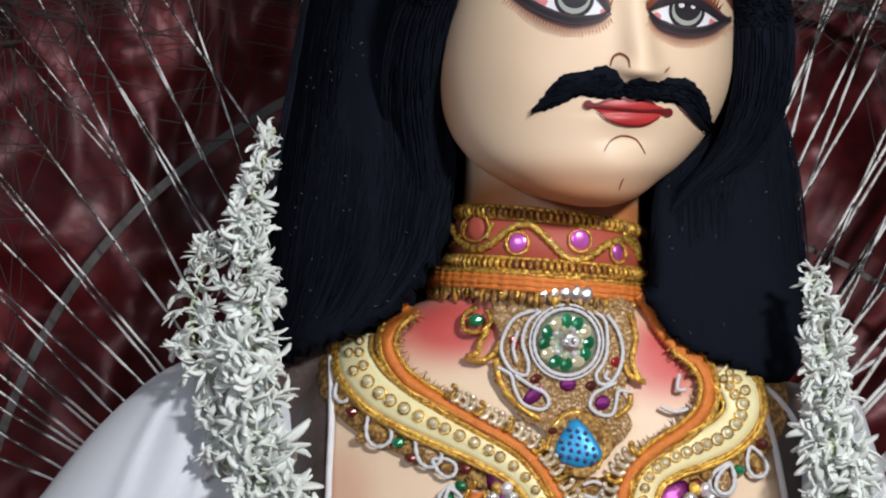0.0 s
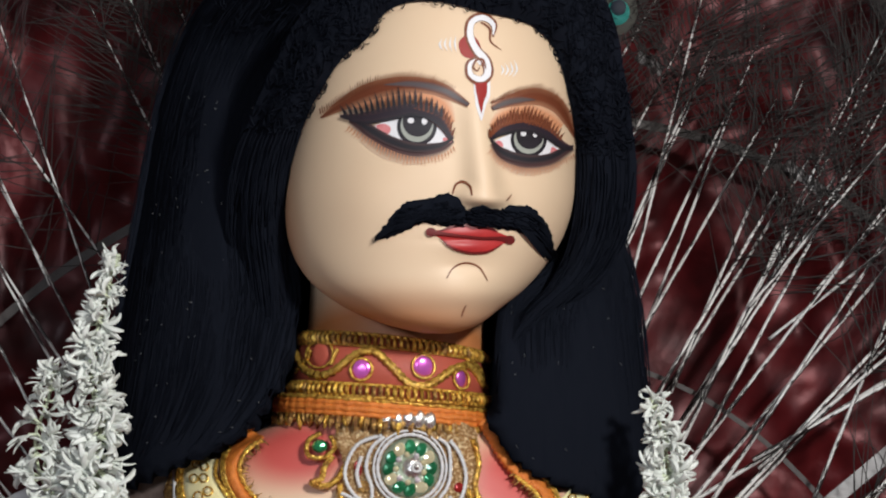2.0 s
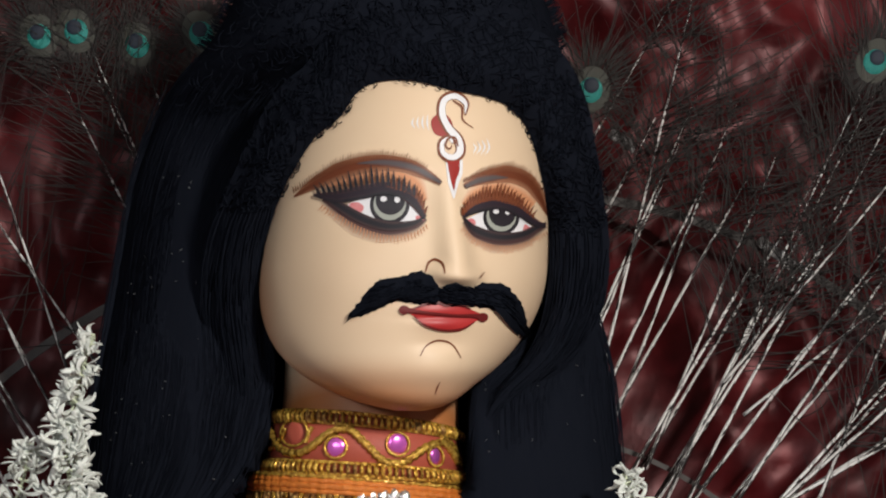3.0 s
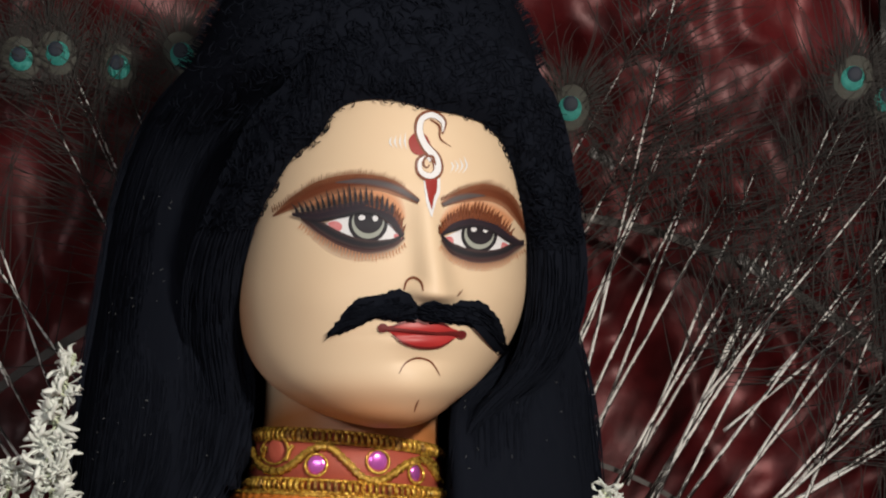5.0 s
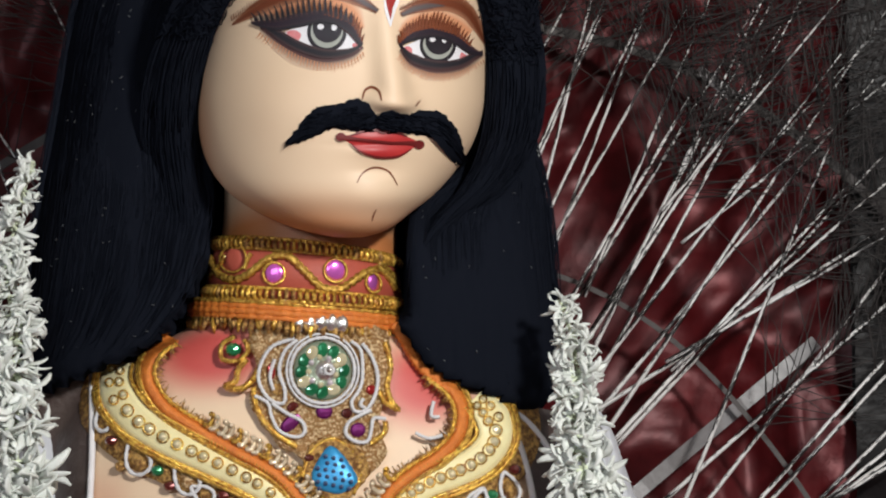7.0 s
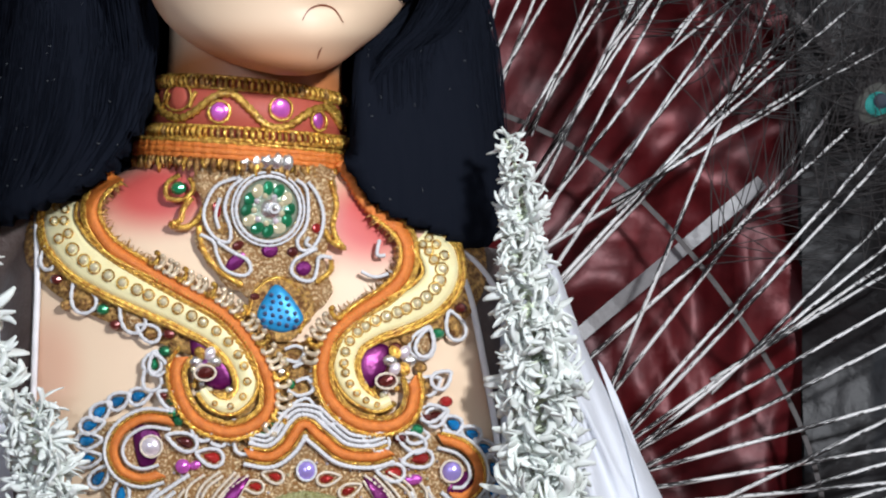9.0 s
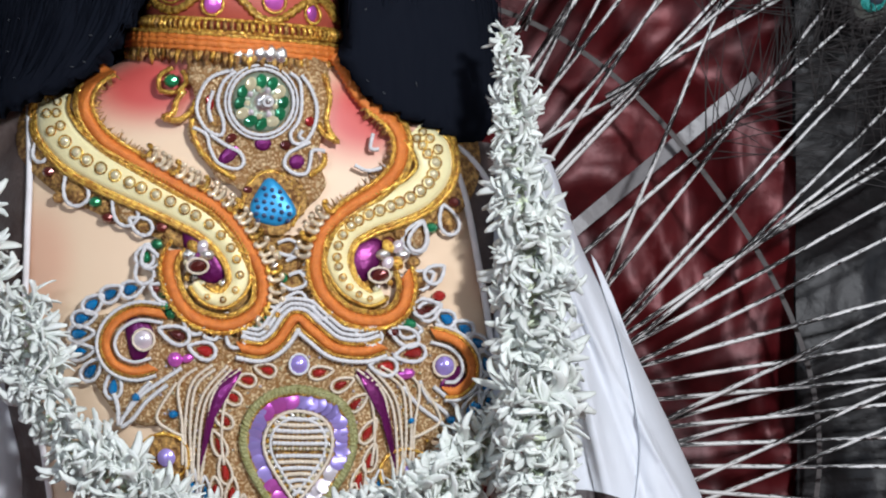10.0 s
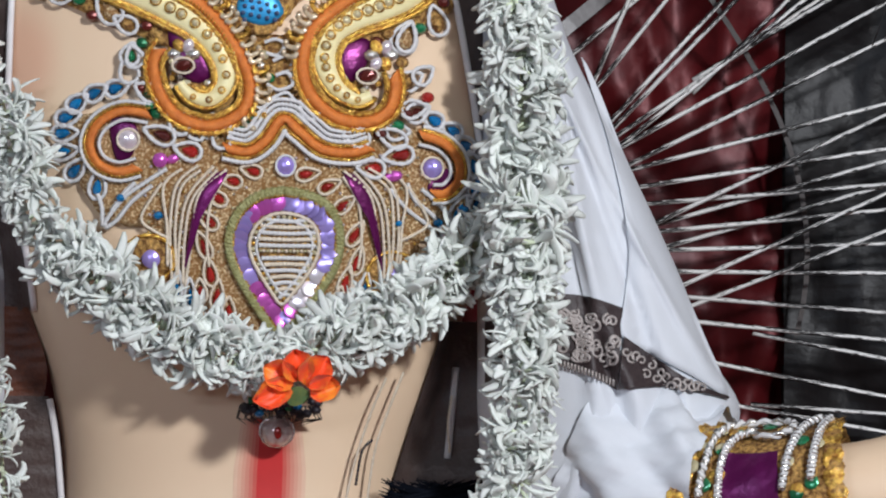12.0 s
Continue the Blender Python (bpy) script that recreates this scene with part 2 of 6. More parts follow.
def path(points, n, closed=False):
    """n points at even steps on a smooth line through the given 2D or 3D points."""
    pts = [np.array(p, float) for p in points]
    if closed:
        pts = pts + pts[:1]
    m, fine = len(pts), []
    for i in range(m - 1):
        a = pts[(i - 1) % (m - 1)] if closed else pts[max(0, i - 1)]
        b, c = pts[i], pts[i + 1]
        d = pts[(i + 2) % (m - 1)] if closed else pts[min(m - 1, i + 2)]
        for s in range(12):
            t = s / 12
            fine.append(0.5 * (2 * b + (c - a) * t + (2 * a - 5 * b + 4 * c - d) * t * t + (3 * b - a - 3 * c + d) * t**3))
    fine.append(pts[-1])
    fine = np.array(fine)
    far = np.r_[0, np.cumsum(np.linalg.norm(np.diff(fine, axis=0), axis=1))]
    want = np.linspace(0, far[-1], n + 1)[:-1] if closed else np.linspace(0, far[-1], n)
    return np.stack([np.interp(want, far, fine[:, k]) for k in range(fine.shape[1])], 1)


def shifted(line, off):
    """A 2D line moved sideways by off (to the right of its way, v being down); off may be a list."""
    d = np.gradient(line, axis=0)
    d /= np.linalg.norm(d, axis=1)[:, None] + 1e-9
    return line + np.stack([-d[:, 1], d[:, 0]], 1) * np.reshape(off, (-1, 1))


def join(*pieces):
    """Several (points, faces) as one."""
    verts, faces = [], []
    for v, f in pieces:
        n = len(verts)
        verts += list(v)
        faces += [[i + n for i in face] for face in f]
    return verts, faces


def tube(line, radius, n=6, closed=False, flat=1.0):
    """A round cord along 3D points; radius a number or one for each point."""
    line = [Vector(p) for p in line]
    m = len(line)
    radii = radius if np.ndim(radius) else [radius] * m
    verts, faces = [], []
    for i, p in enumerate(line):
        a, b = line[(i - 1) % m] if closed or i else p, line[(i + 1) % m] if closed or i < m - 1 else p
        d = (b - a).normalized()
        side = d.cross(Vector((0, -1, 0)))
        side = side.normalized() if side.length > 1e-4 else Vector((1, 0, 0))
        up = side.cross(d).normalized()
        for k in range(n):
            w = 2 * math.pi * k / n
            verts.append(p + (side * math.cos(w) + up * math.sin(w) * flat) * radii[i])
    for i in range(m if closed else m - 1):
        for k in range(n):
            j = (i + 1) % m
            faces.append([i * n + k, i * n + (k + 1) % n, j * n + (k + 1) % n, j * n + k])
    if not closed:
        faces += [list(range(n))[::-1], list(range((m - 1) * n, m * n))]
    return verts, faces


def sheet_of(rows, closed=False):
    """A skin over rows of points."""
    n = len(rows[0])
    verts = [Vector(p) for row in rows for p in row]
    faces = []
    for i in range(len(rows) - 1):
        for k in range(n if closed else n - 1):
            faces.append([i * n + k, i * n + (k + 1) % n, (i + 1) * n + (k + 1) % n, (i + 1) * n + k])
    return verts, faces


def dome(p, normal, ru, rv, high, n=10, angle=0.0, rings=3):
    """A rounded stone that sits on p."""
    z = Vector(normal).normalized()
    x = z.cross(Vector((0, 0, 1))).normalized() * -1
    y = z.cross(x)
    c, s = math.cos(angle), math.sin(angle)
    x, y = x * c + y * s, y * c - x * s
    verts, faces = [], []
    for r in range(rings):
        w = r / rings * math.pi / 2
        for k in range(n):
            q = 2 * math.pi * k / n
            verts.append(Vector(p) + (x * math.cos(q) * ru + y * math.sin(q) * rv) * math.cos(w) + z * high * math.sin(w))
    verts.append(Vector(p) + z * high)
    for r in range(rings - 1):
        for k in range(n):
            faces.append([r * n + k, r * n + (k + 1) % n, (r + 1) * n + (k + 1) % n, (r + 1) * n + k])
    for k in range(n):
        faces.append([(rings - 1) * n + k, (rings - 1) * n + (k + 1) % n, len(verts) - 1])
    return verts, faces


def mesh_of(name, layers, smooth=True):
    """A mesh from [(points, faces), material] layers."""
    verts, faces, slots = [], [], []
    me = bpy.data.meshes.new(name)
    for k, ((v, f), mat) in enumerate(layers):
        n = len(verts)
        verts += [tuple(p) for p in v]
        faces += [[i + n for i in face] for face in f]
        slots += [k] * len(f)
        me.materials.append(mat)
    me.from_pydata(verts, [], faces)
    me.polygons.foreach_set("material_index", slots)
    me.polygons.foreach_set("use_smooth", [smooth] * len(faces))
    me.update()
    return me


def thing(name, label, category, place=(0, 0, 0), group="", kind=""):
    ob = new(name)
    ob.location = place
    return tagged(ob, label, category, group, kind)


def part(name, geo, mat, parent, label="", smooth=True):
    """One mesh object, in world coordinates, under a thing or a part."""
    ob = new(name, mesh_of(name, [(geo, mat)], smooth))
    ob.parent = parent
    ob.matrix_parent_inverse = Matrix.Translation(-parent.location)
    return tagged(ob, label)


# ---------------------------------------------------------------- the room
def box(name, a, b, mat, label, category, kind="structure"):
    bm = bmesh.new()
    bmesh.ops.create_cube(bm, size=1)
    for vert in bm.verts:
        vert.co = Vector([a[i] if vert.co[i] < 0 else b[i] for i in range(3)])
    bmesh.ops.bevel(bm, geom=bm.edges, offset=0.004, segments=1, affect="EDGES")
    me = bpy.data.meshes.new(name)
    bm.to_mesh(me)
    bm.free()
    me.materials.append(mat)
    return tagged(new(name, me), label, category, kind=kind)


# walls and ceiling are unseen, added so that gold and sequins have something to reflect
box("floor", (-2.6, -4.2, -0.1), (2.6, 0.9, 0.0), FLOOR, "dull red carpeted floor of the shrine hall", "floor")
box("ceiling", (-2.6, -4.2, 3.3), (2.6, 0.9, 3.4), PLASTER, "plain grey unseen ceiling added over the idol", "ceiling")
box("wall_back", (-2.6, 0.8, 0.0), (2.6, 0.9, 3.3), PLASTER, "plain grey wall behind the cloth backdrop", "wall")
box("wall_front", (-2.6, -4.2, 0.0), (2.6, -4.1, 3.3), PLASTER, "plain grey unseen wall added facing the idol", "wall")
box("wall_left", (-2.6, -4.1, 0.0), (-2.5, 0.8, 3.3), PLASTER, "plain grey unseen side wall added beside the idol", "wall")
box("wall_right", (2.5, -4.1, 0.0), (2.6, 0.8, 3.3), PLASTER, "plain grey unseen side wall added beside the idol", "wall")
box("plinth", (-0.75, -0.35, 0.0), (0.75, 0.75, 0.2), BOARD, "low cloth-covered plinth under the idol", "plinth", "")


def crumpled(name, x0, x1, z0, z1, y, deep, size, mat, seed, n=150):
    rows = []
    for i in range(n):
        z = z0 + (z1 - z0) * i / (n - 1)
        row = []
        for k in range(n):
            x = x0 + (x1 - x0) * k / (n - 1)
            p = Vector((x * size, z * size * 0.8, seed))
            warp = noise.noise_vector(p * 0.7) * 0.8
            cell = noise.voronoi(p * 1.3 + warp)[0]
            h = 0.9 * cell[0] + 0.5 * abs(noise.noise((p + warp) * 1.6)) + 0.35 * noise.voronoi(p * 2.9 + warp * 2)[0][0]
            row.append((x, y - deep * h, z))
        rows.append(row)
    front = sheet_of(rows)
    back = ([(p[0], y + 0.006, p[2]) for p in front[0]], [f[::-1] for f in front[1]])
    return new(name, mesh_of(name, [(join(front, back), mat)]))


tagged(crumpled("cloth_backdrop", -1.15, 0.62, 0.15, 2.75, 0.46, 0.05, 9.0, RED_CLOTH, 3.1, 230),
       "crumpled dark maroon satin cloth hung behind the idol", "backdrop", kind="structure")
tagged(crumpled("plastic_sheet", 0.44, 1.15, 0.15, 2.75, 0.405, 0.03, 7.0, DARK_SHEET, 8.4, 130),
       "dark grey plastic sheet hung beside the maroon cloth", "backdrop", kind="structure")


# ---------------------------------------------------------------- the idol
HEAD = [(-30, 640, 720), (-18, 600, 760), (10, 565, 795), (50, 530, 838), (110, 490, 888), (180, 458, 915), (260, 440, 930), (340, 430, 932),
        (410, 423, 930), (470, 419, 925), (530, 426, 906), (580, 446, 874), (620, 480, 838), (650, 525, 800), (675, 580, 768), (688, 628, 742), (695, 665, 712)]
HEAD_Y = [(-30, 0.03, 0.02), (-18, 0.03, 0.05), (10, 0.025, 0.08), (50, 0.02, 0.105), (110, 0.015, 0.12), (260, 0.005, 0.128), (410, 0.0, 0.128),
          (530, -0.005, 0.118), (580, -0.014, 0.105), (620, -0.025, 0.09), (650, -0.036, 0.072), (675, -0.052, 0.048), (688, -0.062, 0.026), (695, -0.066, 0.008)]
BODY = [(-120, 312, 590), (0, 300, 602), (100, 296, 604), (200, 285, 608), (262, 270, 614), (300, 225, 640), (340, 150, 700), (390, 70, 790), (450, 15, 870),
        (540, -20, 915), (700, -20, 925), (900, 10, 910), (1050, 70, 870), (1200, 135, 825), (1420, 160, 760), (1600, 110, 800), (1900, 90, 830),
        (2600, 120, 800), (3640, 130, 790)]
BODY_Y = [(-120, 0.045, 0.066), (0, 0.045, 0.068), (200, 0.047, 0.072), (262, 0.05, 0.076), (300, 0.055, 0.08), (390, 0.07, 0.092), (540, 0.082, 0.112),
          (700, 0.085, 0.122), (900, 0.085, 0.124), (1200, 0.085, 0.112), (1420, 0.085, 0.105), (1700, 0.09, 0.13), (3640, 0.1, 0.12)]


def bump(u, v, cu, cv, ru, rv, high):
    return high * math.exp(-(((u - cu) / ru) ** 2) - ((v - cv) / rv) ** 2)


def relief(u, v):
    """How far nose, brows, lips, cheeks and chin stand out of the head's round."""
    h = 0.0
    if 240 < v < 520:
        t = min(1, max(0, (v - 290) / 165))
        mid, wide = 752 + 24 * t, 15 + 9 * t
        fall = 1 if v < 458 else math.exp(-(((v - 458) / 17) ** 2))
        side = (u - mid) / (wide if u > mid else wide * 1.5)
        h += (0.004 + 0.015 * t**1.3) * math.exp(-abs(side) ** 2.4) * fall * min(1, max(0, (v - 240) / 60))
        h += bump(u, v, 735, 452, 20, 16, 0.006) + bump(u, v, 803, 458, 12, 14, 0.004)
    h += bump(u, v, 640, 265, 90, 22, 0.003) + bump(u, v, 850, 285, 60, 22, 0.003)
    h -= bump(u, v, 640, 340, 80, 34, 0.004) + bump(u, v, 845, 360, 60, 32, 0.004)
    h += bump(u, v, 740, 518, 60, 12, 0.002) + bump(u, v, 745, 543, 48, 12, 0.0028) - bump(u, v, 742, 531, 70, 4, 0.0008)
    h += bump(u, v, 740, 630, 60, 42, 0.006) - bump(u, v, 738, 577, 40, 12, 0.002)
    h += bump(u, v, 560, 470, 80, 70, 0.004) + bump(u, v, 880, 470, 40, 60, 0.002)
    return h


def round_y(tables, u, v, power):
    a, b = spline(tables[0], v)
    yc, deep = spline(tables[1], v)
    s = min(0.985, abs((u - (a + b) / 2) / ((b - a) / 2)))
    return yc - deep * (1 - s**power) ** (1 / power)


def face_y(u, v):
    return round_y((HEAD, HEAD_Y), u, v, 2.05) - relief(u, v)


def body_y(u, v):
    return round_y((BODY, BODY_Y), u, v, 2.3)


def on_body(u, v, off=0.0):
    return at("chest", u, v, body_y(u, v) - off)


def on_belly(u, v, off=0.0):
    """The same skin, by the lower drawing sheet."""
    return on_body(u + 37 - (v - 290) * 0.008, v + 540, off)


def loft(sheet, tables, levels, n, power, extra=None):
    """Rings round a body whose outline and depth the tables give, closed at both ends."""
    rows = []
    for v in levels:
        a, b = spline(tables[0], v)
        yc, deep = spline(tables[1], v)
        row = []
        for k in range(n):
            w = 2 * math.pi * k / n
            c, s = math.cos(w), math.sin(w)
            u = (a + b) / 2 + (b - a) / 2 * math.copysign(abs(c) ** (2 / power), c)
            y = yc - deep * math.copysign(abs(s) ** (2 / power), s)
            if extra:
                y -= extra(u, v, max(0, s), w)
            row.append(at(sheet, u, v, y))
        rows.append(row)
    verts, faces = sheet_of(rows, True)
    verts += [sum(rows[0], Vector()) / n, sum(rows[-1], Vector()) / n]
    last = (len(rows) - 1) * n
    faces += [[k, len(verts) - 2, (k + 1) % n] for k in range(n)] + [[last + k, last + (k + 1) % n, len(verts) - 1] for k in range(n)]
    return verts, [f[::-1] for f in faces]


def on_face(u, v, off=0.0006):
    return at("face", u, v, face_y(u, v) - off)


def brush(points, width, off=0.0006, n=40, place=on_face, thick=0.0):
    """A painted stroke; width a number or a list spread along it."""
    line = path(points, n)
    w = np.interp(np.linspace(0, 1, n), np.linspace(0, 1, len(width)), width) if np.ndim(width) else np.full(n, width)
    cols = [shifted(line, w * s / 2) for s in (-1, -0.5, 0, 0.5, 1)]
    return sheet_of([[place(*cols[c][i], off + thick * (1 - (c - 2) ** 2 / 4)) for c in range(5)][::-1] for i in range(n)])


def patch(outline, off=0.0006, n=48, rings=7, place=on_face, closed=True, high=0.0, centre=None, wobble=0.0):
    """A painted or laid-on area inside a smooth outline; high: how far its middle swells, with an edge that goes down to the ground."""
    line = path(outline, n, True) if closed else np.array(outline, float)
    mid = np.array(centre, float) if centre is not None else line.mean(0)
    if wobble:
        line = line + np.random.uniform(-wobble, wobble, line.shape)
    rows = []
    for r in range(rings + 1):
        t = r / rings
        rows.append([place(*(mid + (p - mid) * max(t, 0.002)), off + high * (1 - t**3)) for p in line])
    if high:
        rows.append([place(*p, -0.001) for p in line])
    v, f = sheet_of(rows, True)
    a = sum(((line[i][0] * line[(i + 1) % len(line)][1] - line[(i + 1) % len(line)][0] * line[i][1]) for i in range(len(line))), 0.0)
    return v, (f if a > 0 else [q[::-1] for q in f])


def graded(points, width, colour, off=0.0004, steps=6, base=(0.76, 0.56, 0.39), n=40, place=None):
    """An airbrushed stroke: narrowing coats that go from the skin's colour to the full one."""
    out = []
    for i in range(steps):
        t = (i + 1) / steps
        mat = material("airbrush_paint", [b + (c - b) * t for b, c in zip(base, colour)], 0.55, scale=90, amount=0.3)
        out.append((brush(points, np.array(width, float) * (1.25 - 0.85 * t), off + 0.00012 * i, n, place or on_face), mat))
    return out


def oval(cu, cv, ru, rv, n=20):
    return [(cu + ru * math.cos(2 * math.pi * k / n), cv + rv * math.sin(2 * math.pi * k / n)) for k in range(n)]


def lashes(points, length, lean, count, width=3.0, off=0.0010):
    line = path(points, count)
    out = []
    for i, (u, v) in enumerate(line):
        t = i / (count - 1)
        du = lean[0] + (lean[1] - lean[0]) * t
        ln = length * random.uniform(0.75, 1.1) * (0.7 + 0.6 * math.sin(math.pi * t))
        out.append(brush([(u, v), (u + du * 0.4, v - ln * 0.6), (u + du, v - ln)], [width, width * 0.8, 0.6], off, 5))
    return join(*out)


head_levels = list(np.linspace(-30, 10, 7)) + list(np.linspace(20, 230, 16)) + list(np.linspace(236, 600, 92)) + list(np.linspace(608, 695, 20))
nose_side = lambda u, v, s, w: relief(u, v) * min(1.0, s * 3)
head_geo = loft("face", (HEAD, HEAD_Y), head_levels, 180, 2.05, nose_side)
body_levels = list(np.linspace(-120, 300, 22)) + list(np.linspace(320, 1500, 40)) + list(np.linspace(1600, 3640, 14))
body_geo = loft("chest", (BODY, BODY_Y), body_levels, 96, 2.3)
# the bent forearm and the fist beyond the cuff
arm_line = path([at("belly", 1060, 800, 0.02), at("belly", 1250, 885, -0.02), at("belly", 1480, 885, -0.06), at("belly", 1640, 850, -0.07)], 18)
arm_geo = tube(arm_line, list(np.interp(range(18), [0, 9, 13, 17], [0.055, 0.05, 0.042, 0.04])), 18)

# the eyes: white, iris, lid line, lower line, lash line; the irises carry a pale ring round a large black pupil
EYES = (
    ([(574, 331), (600, 321), (640, 308), (670, 312), (692, 336), (709, 357), (680, 363), (645, 364), (612, 355), (590, 343)], (648, 331), 35, (649, 323), 1.0,
     [(513, 314), (555, 317), (600, 309), (645, 302), (684, 317), (709, 352)], [3, 18, 21, 18, 20, 8],
     [(530, 322), (562, 341), (600, 362), (645, 375), (690, 370), (712, 356)], [(524, 311), (556, 306), (598, 298), (645, 292), (690, 308), (710, 338)],
     [(576, 331), (590, 327), (602, 334), (598, 345), (586, 341)], [(694, 351), (704, 352), (709, 358), (697, 361)]),
    ([(781, 361), (808, 345), (840, 333), (866, 340), (886, 360), (899, 372), (872, 384), (835, 386), (805, 378)], (845, 353), 32, (847, 346), 0.86,
     [(778, 352), (800, 336), (840, 328), (875, 340), (902, 360), (924, 369)], [6, 17, 20, 20, 14, 3],
     [(780, 360), (800, 381), (840, 393), (880, 390), (908, 377), (924, 369)], [(778, 343), (800, 325), (840, 317), (876, 328), (900, 346)],
     [(781, 361), (792, 355), (800, 362), (795, 372), (786, 369)], [(886, 366), (894, 370), (899, 373), (884, 381)]),
)
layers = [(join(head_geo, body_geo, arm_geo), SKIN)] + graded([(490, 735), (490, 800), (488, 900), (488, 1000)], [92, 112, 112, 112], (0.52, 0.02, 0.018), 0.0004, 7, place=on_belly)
for white, iris, r, pupil, k, lid, lid_wide, low, lash, corner, tip in EYES:
    layers += [
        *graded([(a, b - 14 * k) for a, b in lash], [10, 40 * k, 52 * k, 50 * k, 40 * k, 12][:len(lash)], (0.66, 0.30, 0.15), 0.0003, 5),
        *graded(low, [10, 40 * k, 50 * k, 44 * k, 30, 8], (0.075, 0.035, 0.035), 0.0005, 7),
        (patch(white, 0.0014), EYE_WHITE),
        (join(patch(corner, 0.0016, 20, 3), patch(tip, 0.0016, 16, 3)), PINK_PAINT),
        (patch(oval(*iris, r, r), 0.0018, 36, 4), BLACK),
        (patch(oval(iris[0], iris[1] - 1, r * 0.82, r * 0.82), 0.0020, 36, 4), GREY_PAINT),
        (patch(oval(*pupil, r * 0.75, r * 0.75), 0.0022, 30, 4), BLACK),
        (join(patch(oval(iris[0] - 11 * k, iris[1] - 10, 6 * k, 5 * k), 0.0024, 14, 2), patch(oval(iris[0] + 13 * k, iris[1] - 9, 5 * k, 6 * k), 0.0024, 14, 2)), EYE_WHITE),
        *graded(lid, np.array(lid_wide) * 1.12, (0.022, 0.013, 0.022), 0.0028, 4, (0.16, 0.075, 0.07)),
        (brush([(a, b + w * 0.42) for (a, b), w in zip(lid, lid_wide)], [3, 6, 6, 6, 6, 3], 0.0034), BLACK),
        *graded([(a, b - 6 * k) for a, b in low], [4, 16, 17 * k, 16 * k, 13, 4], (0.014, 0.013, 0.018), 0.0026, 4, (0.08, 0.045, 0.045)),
        (lashes([(a, b + 6) for a, b in lash[:-1]], 29 * k, (-12, 3) if k == 1 else (-4, 9), 19, 6.5 * k, 0.0036), BLACK if k == 1 else BROW),
        (lashes([(a, b + 8) for a, b in lash[-3:]], 21 * k, (-2, 6) if k == 1 else (2, 9), 12, 4.5, 0.0033), BROW),
        (lashes([(a, b + 10) for a, b in low], -13 * k, (-8, 4), 34, 2.0, 0.0013), PEACH_SHADE),
    ]
brow_l = [(479, 318), (520, 292), (565, 270), (620, 258), (672, 261), (710, 276), (738, 293)]
brow_r = [(779, 298), (815, 284), (855, 277), (890, 289), (912, 316), (927, 350)]
